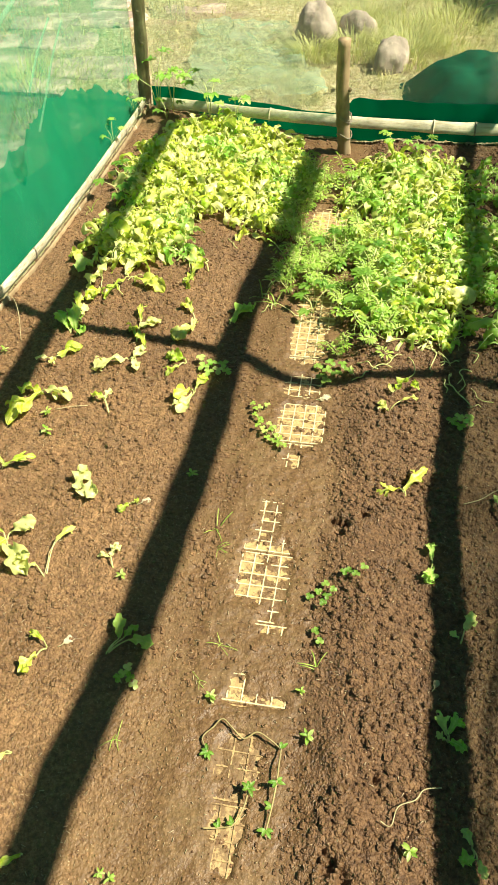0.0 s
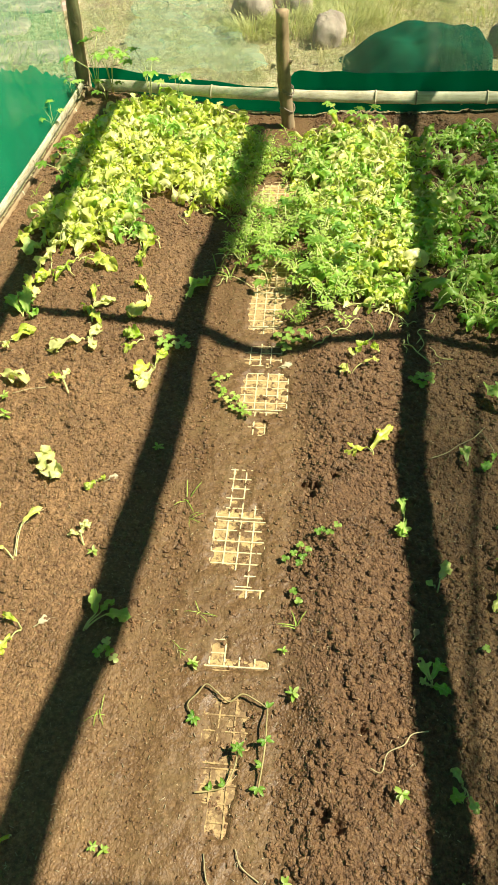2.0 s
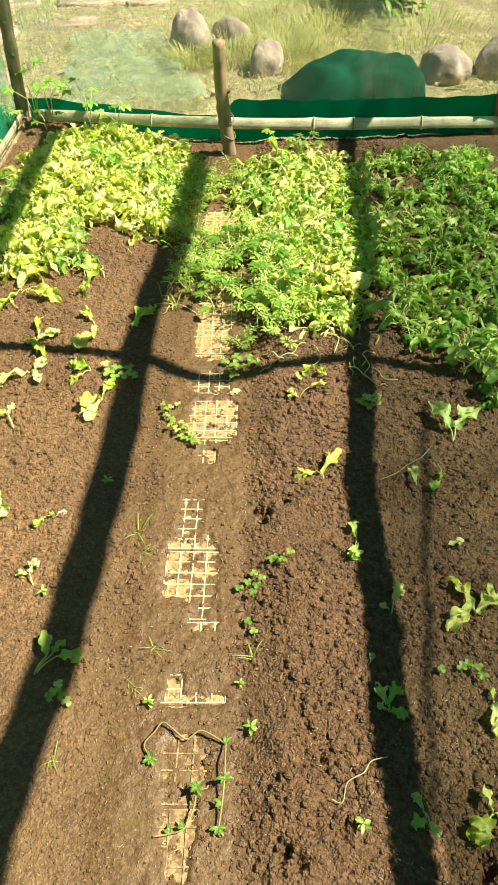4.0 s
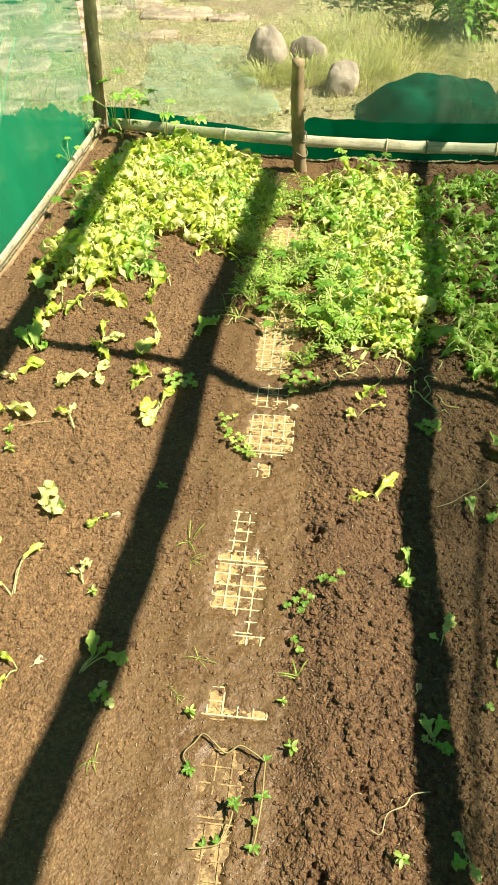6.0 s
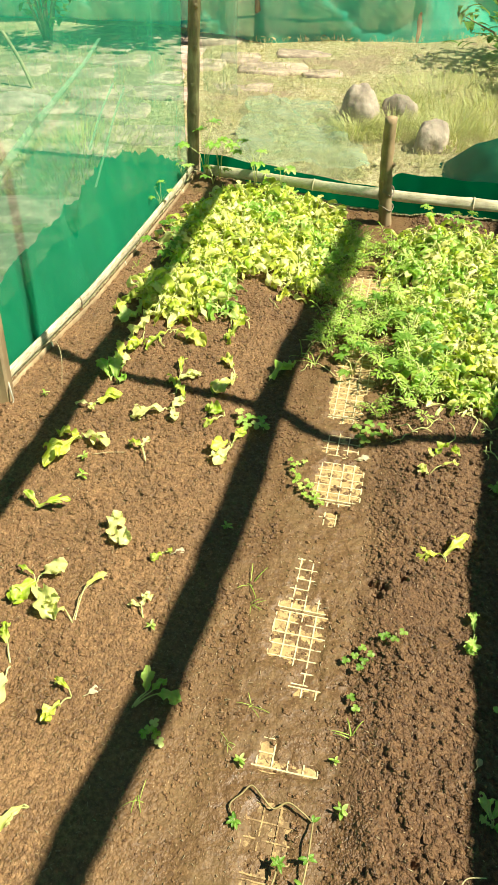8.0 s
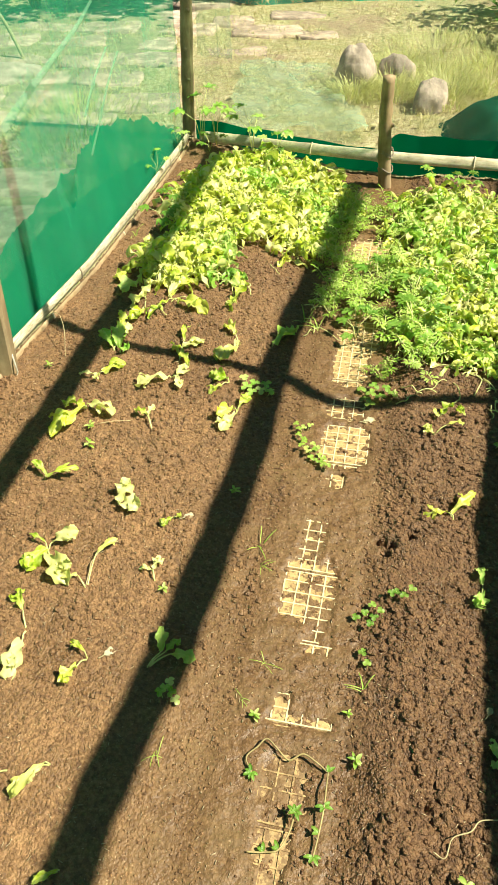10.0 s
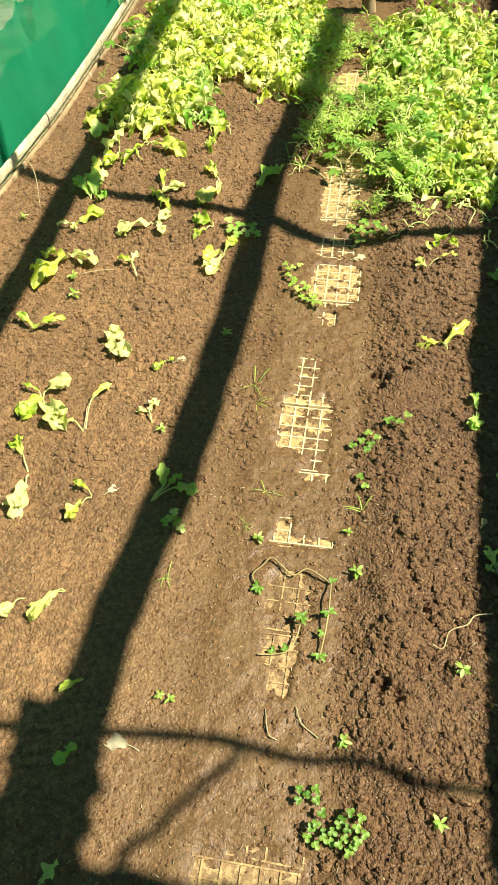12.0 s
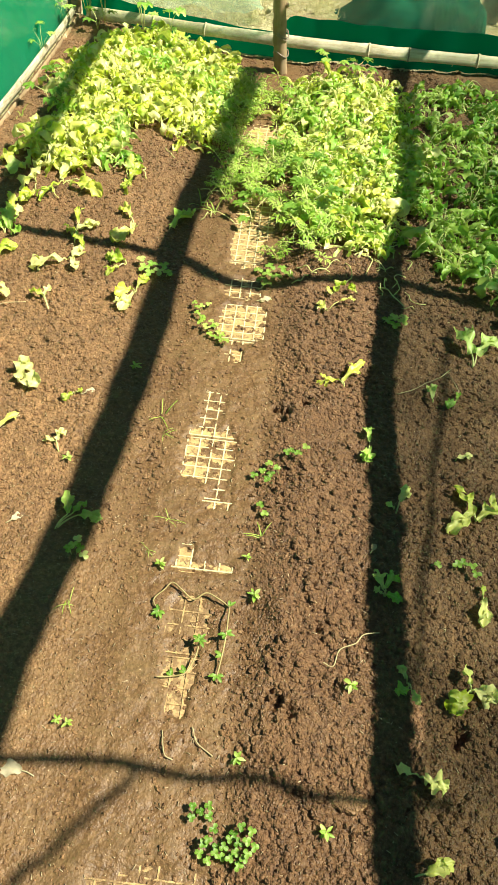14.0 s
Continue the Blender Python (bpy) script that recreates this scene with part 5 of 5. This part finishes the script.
def flat_stone(x, y, w, d, seed):
    """An uneven flat slab let into the ground."""
    r = random.Random(seed)
    bm = bmesh.new()
    ring = [(x + w * px + r.uniform(-0.03, 0.03), y + d * py + r.uniform(-0.025, 0.025)) for px, py in ((-0.5, -0.42), (0, -0.5), (0.5, -0.4), (0.52, 0.1), (0.45, 0.46), (-0.1, 0.5), (-0.5, 0.4), (-0.53, -0.05))]
    mx, my, mz = x, y, outer_height(x, y)
    low = [bm.verts.new((px, py, mz - 0.03)) for px, py in ring]
    rim = [bm.verts.new((px, py, mz + 0.006 + r.uniform(-0.003, 0.003))) for px, py in ring]
    top = [bm.verts.new((mx + (px - mx) * 0.9, my + (py - my) * 0.9, mz + 0.014 + r.uniform(-0.003, 0.004))) for px, py in ring]
    for k in range(8):
        q = (k + 1) % 8
        bm.faces.new((low[k], low[q], rim[q], rim[k]))
        bm.faces.new((rim[k], rim[q], top[q], top[k]))
    mid = bm.verts.new((mx, my, mz + 0.016))
    for k in range(8):
        bm.faces.new((top[k], top[(k + 1) % 8], mid))
    tagged(new("flat_stone", mesh_of("flat_stone", bm, SLAB)), "flat sunlit stone slab of a rough pavement", "stone slab", "stone slabs")


def paving_bed():
    """Dark sheet under the slabs, put in for the shade strips between them."""
    bm = bmesh.new()
    grid = []
    for j in range(49):
        y = 2.5 + 0.12 * j
        grid.append([bm.verts.new((-2.85 + 0.12 * i + 0.02 * noise.noise(Vector((i, j, 0))), y, outer_height(-2.85 + 0.12 * i, y) + 0.010)) for i in range(14)])
    for a, b in zip(grid, grid[1:]):
        for i in range(13):
            bm.faces.new((a[i], a[i + 1], b[i + 1], b[i]))
    tagged(new("paving_bed", mesh_of("paving_bed", bm, GAP_SHADE)), "dark sheet put in for shade strips between stone slabs", "earth", kind="structure")


paving_bed()
for k in range(36):
    r = random.Random(k)
    row, col = k // 3, k % 3
    flat_stone(-1.52 - 0.57 * col + 0.22 * (row % 2) + r.uniform(-0.06, 0.06) + 0.02 * row, 2.8 + 0.46 * row + r.uniform(-0.04, 0.04), r.uniform(0.46, 0.56), r.uniform(0.38, 0.45), k)
for k, (x, y, w, d) in enumerate(((-0.62, 6.35, 0.5, 0.34), (-0.40, 6.95, 0.55, 0.40), (0.02, 6.80, 0.30, 0.25), (-0.72, 7.25, 0.4, 0.4), (-0.15, 7.40, 0.5, 0.3))):
    flat_stone(x, y, w, d, 90 + k)


def dry_grass():
    bm = bmesh.new()
    r = random.Random(5)
    for k in range(24000):
        x, y = r.uniform(-2.6, 2.8), 3.9 + 4.6 * r.random() ** 1.4
        if inside(ENCLOSURE, x, y) or (x < 1.75 and y < 4.15 - 0.2 * x) and x > -0.8:
            continue
        if noise.noise(Vector((x * 1.3, y * 1.3, 3))) < -0.12:
            continue
        a = r.uniform(0, 6.28)
        blade(bm, r.uniform(0.025, 0.085), r.uniform(0.002, 0.005), r.uniform(0.5, 1.8), 0, 0, k, (x, y, outer_height(x, y)), a, r.uniform(0.6, 1.4), 0, 3, 1, 0.0, 0.3)
    tagged(new("dry_grass", mesh_of("dry_grass", bm, STRAWY)), "dry straw-coloured meadow grass", "grass", kind="stuff")


dry_grass()


def litter():
    """Fallen leaves and chips in the meadow."""
    bm = bmesh.new()
    r = random.Random(15)
    for k in range(800):
        x, y = r.uniform(-1.2, 2.4), r.uniform(4.0, 8.0)
        if inside(ENCLOSURE, x, y) or noise.noise(Vector((x * 2.2, y * 2.2, 7))) < -0.15:
            continue
        blade(bm, r.uniform(0.02, 0.06), r.uniform(0.01, 0.03), r.uniform(0, 1.5), 0.2, 0, k, (x, y, outer_height(x, y) + r.uniform(0.01, 0.04)), r.uniform(0, 6.28), r.uniform(-0.3, 0.6), r.uniform(-0.5, 0.5), 3, 2)
    tagged(new("leaf_litter", mesh_of("leaf_litter", bm, DRYLEAF)), "pale fallen leaves scattered over dry grass", "leaf litter", kind="stuff")


litter()


def green_grass():
    bm = bmesh.new()
    r = random.Random(6)
    spots = [(0.55, 5.3, 0.22), (0.85, 5.45, 0.3), (0.9, 5.2, 0.25), (0.62, 5.85, 0.25), (0.28, 5.25, 0.16), (1.2, 5.6, 0.4), (1.4, 6.1, 0.5), (0.95, 6.2, 0.5), (1.9, 5.6, 0.5), (2.3, 4.6, 0.5), (-1.4, 4.6, 0.5)]
    for k in range(9000):
        cx, cy, cr = spots[k % len(spots)]
        a, d = r.uniform(0, 6.28), cr * math.sqrt(r.random())
        x, y = cx + math.cos(a) * d, cy + math.sin(a) * d
        if inside(ENCLOSURE, x, y):
            continue
        blade(bm, r.uniform(0.04, 0.15), r.uniform(0.002, 0.005), r.uniform(0.5, 1.8), 0, 0, k, (x, y, outer_height(x, y)), a, r.uniform(0.6, 1.4), 0, 3, 1, 0.0, 0.3)
    tagged(new("green_grass", mesh_of("green_grass", bm, MEADOW_BLADE)), "green grass growing between the boulders", "grass", kind="stuff")


green_grass()


def bush(x, y, height, width, seed, label, leaves=260, mat=DEEP):
    b = thing("bush", label, "bush", pose(x, y, 0), group="bushes beyond the net")
    r = random.Random(seed)
    stems, crown = bmesh.new(), bmesh.new()
    for k in range(9):
        a = r.uniform(0, 6.28)
        tip = Vector((math.cos(a) * width * r.uniform(0.3, 1), math.sin(a) * width * r.uniform(0.3, 1), height * r.uniform(0.5, 1)))
        tube(stems, [Vector((0, 0, 0)), tip * 0.5 + Vector((0, 0, height * 0.12)), tip], [0.016, 0.010, 0.004], 6)
        for q in range(leaves // 9):
            f = r.uniform(0.35, 1.05)
            p = tip * f + Vector((r.uniform(-1, 1), r.uniform(-1, 1), r.uniform(-1, 1))) * width * 0.22
            blade(crown, r.uniform(0.09, 0.16), r.uniform(0.035, 0.06), 0.8, 0.05, 0, q, p, r.uniform(0, 6.28), r.uniform(-0.4, 0.5), 0, 4, 2)
    part("stem", stems, BARK, b)
    part("crown", crown, mat, b)
    return b


bush(1.75, 6.25, 0.6, 0.5, 1, "dark leafy bush behind the net", 420)
bush(1.7, 7.2, 0.8, 0.6, 2, "leafy bush with narrow green leaves")
bush(-2.6, 7.6, 1.3, 0.5, 3, "slim young tree with sparse leaves", 160)

def shade_tree(x, y, crown_at, label):
    """A tree behind the distant net whose crown reaches out over the paving."""
    t = thing("tree", label, "tree", pose(x, y, 0))
    r = random.Random(31)
    wood, crown = bmesh.new(), bmesh.new()
    top = Vector(crown_at) - Vector((x, y, 0))
    tube(wood, bend([(0, 0, 0), (0.05, -0.1, 1.4), (top.x * 0.3, top.y * 0.3, top.z * 0.85)], 4), [0.09, 0.085, 0.08, 0.075, 0.07, 0.065, 0.06, 0.055, 0.05], 9)
    for k in range(16):
        tip = top + Vector((r.uniform(-1.25, 1.0), r.uniform(-0.45, 0.45), r.uniform(-0.2, 0.5)))
        base = Vector((top.x * 0.3, top.y * 0.3, top.z * 0.85))
        tube(wood, bend([base, (base + tip) / 2 + Vector((0, 0, 0.15)), tip], 3), [0.03, 0.026, 0.022, 0.018, 0.014, 0.010, 0.006], 6)
        for q in range(60):
            p = base + (tip - base) * r.uniform(0.35, 1.05) + Vector((r.gauss(0, 0.16), r.gauss(0, 0.12), r.gauss(0, 0.12)))
            blade(crown, r.uniform(0.08, 0.15), r.uniform(0.04, 0.07), 0.8, 0.05, 0, q, p, r.uniform(0, 6.28), r.uniform(-0.5, 0.5), 0, 4, 2)
    part("trunk", wood, BARK, t)
    part("crown", crown, DEEP, t)


shade_tree(0.25, 8.9, (-0.15, 7.35, 2.6), "leafy tree shading the stone paving beyond the net")


def loose_net():
    """A piece of net lying crumpled on the grass behind the fence, its sunlit paleness in the colour."""
    bm = bmesh.new()
    grid = []
    for j in range(41):
        row = []
        for i in range(31):
            u, v = i / 30, j / 40
            edge = 0.10 * noise.fractal(Vector((u * 3, v * 3, 4)), 0.8, 2, 3)
            x, y = -0.50 + (0.82 - 0.25 * v) * u + edge + 0.02 * v, 4.45 + 1.35 * v + edge
            row.append(bm.verts.new((x, y, outer_height(x, y) + 0.05 + 0.03 * noise.fractal(Vector((x * 9, y * 9, 0)), 0.8, 2, 3))))
        grid.append(row)
    for p, q in zip(grid, grid[1:]):
        for i in range(30):
            bm.faces.new((p[i], p[i + 1], q[i + 1], q[i]))
    tagged(new("loose_net", mesh_of("loose_net", bm, NET_VEIL)), "pale crumpled net lying on dry grass", "net")


loose_net()


def leaning_stick(a, b, radius, label):
    bm = bmesh.new()
    tube(bm, bend([a, tuple((p + q) / 2 + 0.01 for p, q in zip(a, b)), b], 4), radius, 7)
    tagged(new("stick", mesh_of("stick", bm, ROOT)), label, "stick")


leaning_stick((-2.17, 5.98, 0.0), (-2.40, 6.1, 0.42), 0.014, "pale stick leaning in the grass beyond the net")

far_net = net_wall("net_wall_distant", [(-4.5, 9.0), (-1.4, 8.3), (-0.5, 7.8), (0.8, 7.9), (1.7, 8.4), (4.0, 8.6)], 1.7, net_material("net_distant", 0.84, 12.0, 1.6, 0.9, 0.06, 0.32), "distant green shade net of a second plot", seed=7, fold=0.16)
for x, y in ((-0.62, 7.95), (0.86, 8.0), (3.2, 8.6), (-3.0, 8.75)):
    rough_post("net_post", x, y, 1.8, 0.05, (0.03, 0), "round post of the distant net", (0.5,), int(x * 7 + 90))


# ---- litter on the soil ----
def clods():
    base = bmesh.new()
    bmesh.ops.create_icosphere(base, subdivisions=1, radius=1)
    shape = [tuple(v.co) for v in base.verts]
    tris = [tuple(v.index for v in f.verts) for f in base.faces]
    base.free()
    r = random.Random(11)
    verts, faces = [], []
    for k in range(95000):
        y = 0.2 + 3.9 * r.random() ** 1.45
        x = r.uniform(-1.0, 1.2)
        s = path_offset(x, y)
        if abs(s) < 0.12 and r.random() < 0.80 or not inside(ENCLOSURE, x, y):
            continue
        if s < 0 and r.random() < 0.35 * (1 - smooth(0.9, 1.6, y)):
            continue
        q = 0.0016 + (0.0068 if s > 0.14 else 0.0058 if y > 1.0 or s > 0 else 0.0030) * r.random() ** 2.0 * (0.55 + 0.9 * max(0, 0.5 + noise.noise(Vector((x * 7, y * 7, 2)))))
        z = soil_z(x, y) + q * 0.12
        o = len(verts)
        sx, sy, sz = (q * r.uniform(0.7, 1.4) for _ in range(3))
        for vx, vy, vz in shape:
            j = r.uniform(0.75, 1.2)
            verts.append((x + vx * sx * j, y + vy * sy * j, z + vz * sz * j * 0.62))
        faces += [(a + o, b + o, c + o) for a, b, c in tris]
    me = bpy.data.meshes.new("soil_clods")
    me.from_pydata(verts, [], faces)
    me.materials.append(SOIL)
    me.attributes.new("watered", "FLOAT", "POINT").data.foreach_set("value", [water(x, y) for x, y, z in verts])
    tagged(new("soil_clods", me), "loose crumbs and clods of brown soil", "soil clods", kind="stuff")


clods()


def straw_bits():
    bm = bmesh.new()
    r = random.Random(12)
    for k in range(6400):
        x, y = r.uniform(-0.95, 1.0), 0.2 + 3.2 * r.random() ** 1.2
        if not inside(ENCLOSURE, x, y):
            continue
        a, ln = r.uniform(0, 6.28), 0.002 + 0.009 * r.random() ** 2
        d = Vector((math.cos(a), math.sin(a), r.uniform(-0.2, 0.2))) * ln
        p = Vector((x, y, soil_z(x, y) + 0.0022))
        tube(bm, [p - d / 2, p + d / 2], r.uniform(0.0005, 0.0011), 3)
    tagged(new("straw_bits", mesh_of("straw_bits", bm, CHAFF)), "scattered pale bits of straw and chaff", "straw", kind="stuff")


straw_bits()
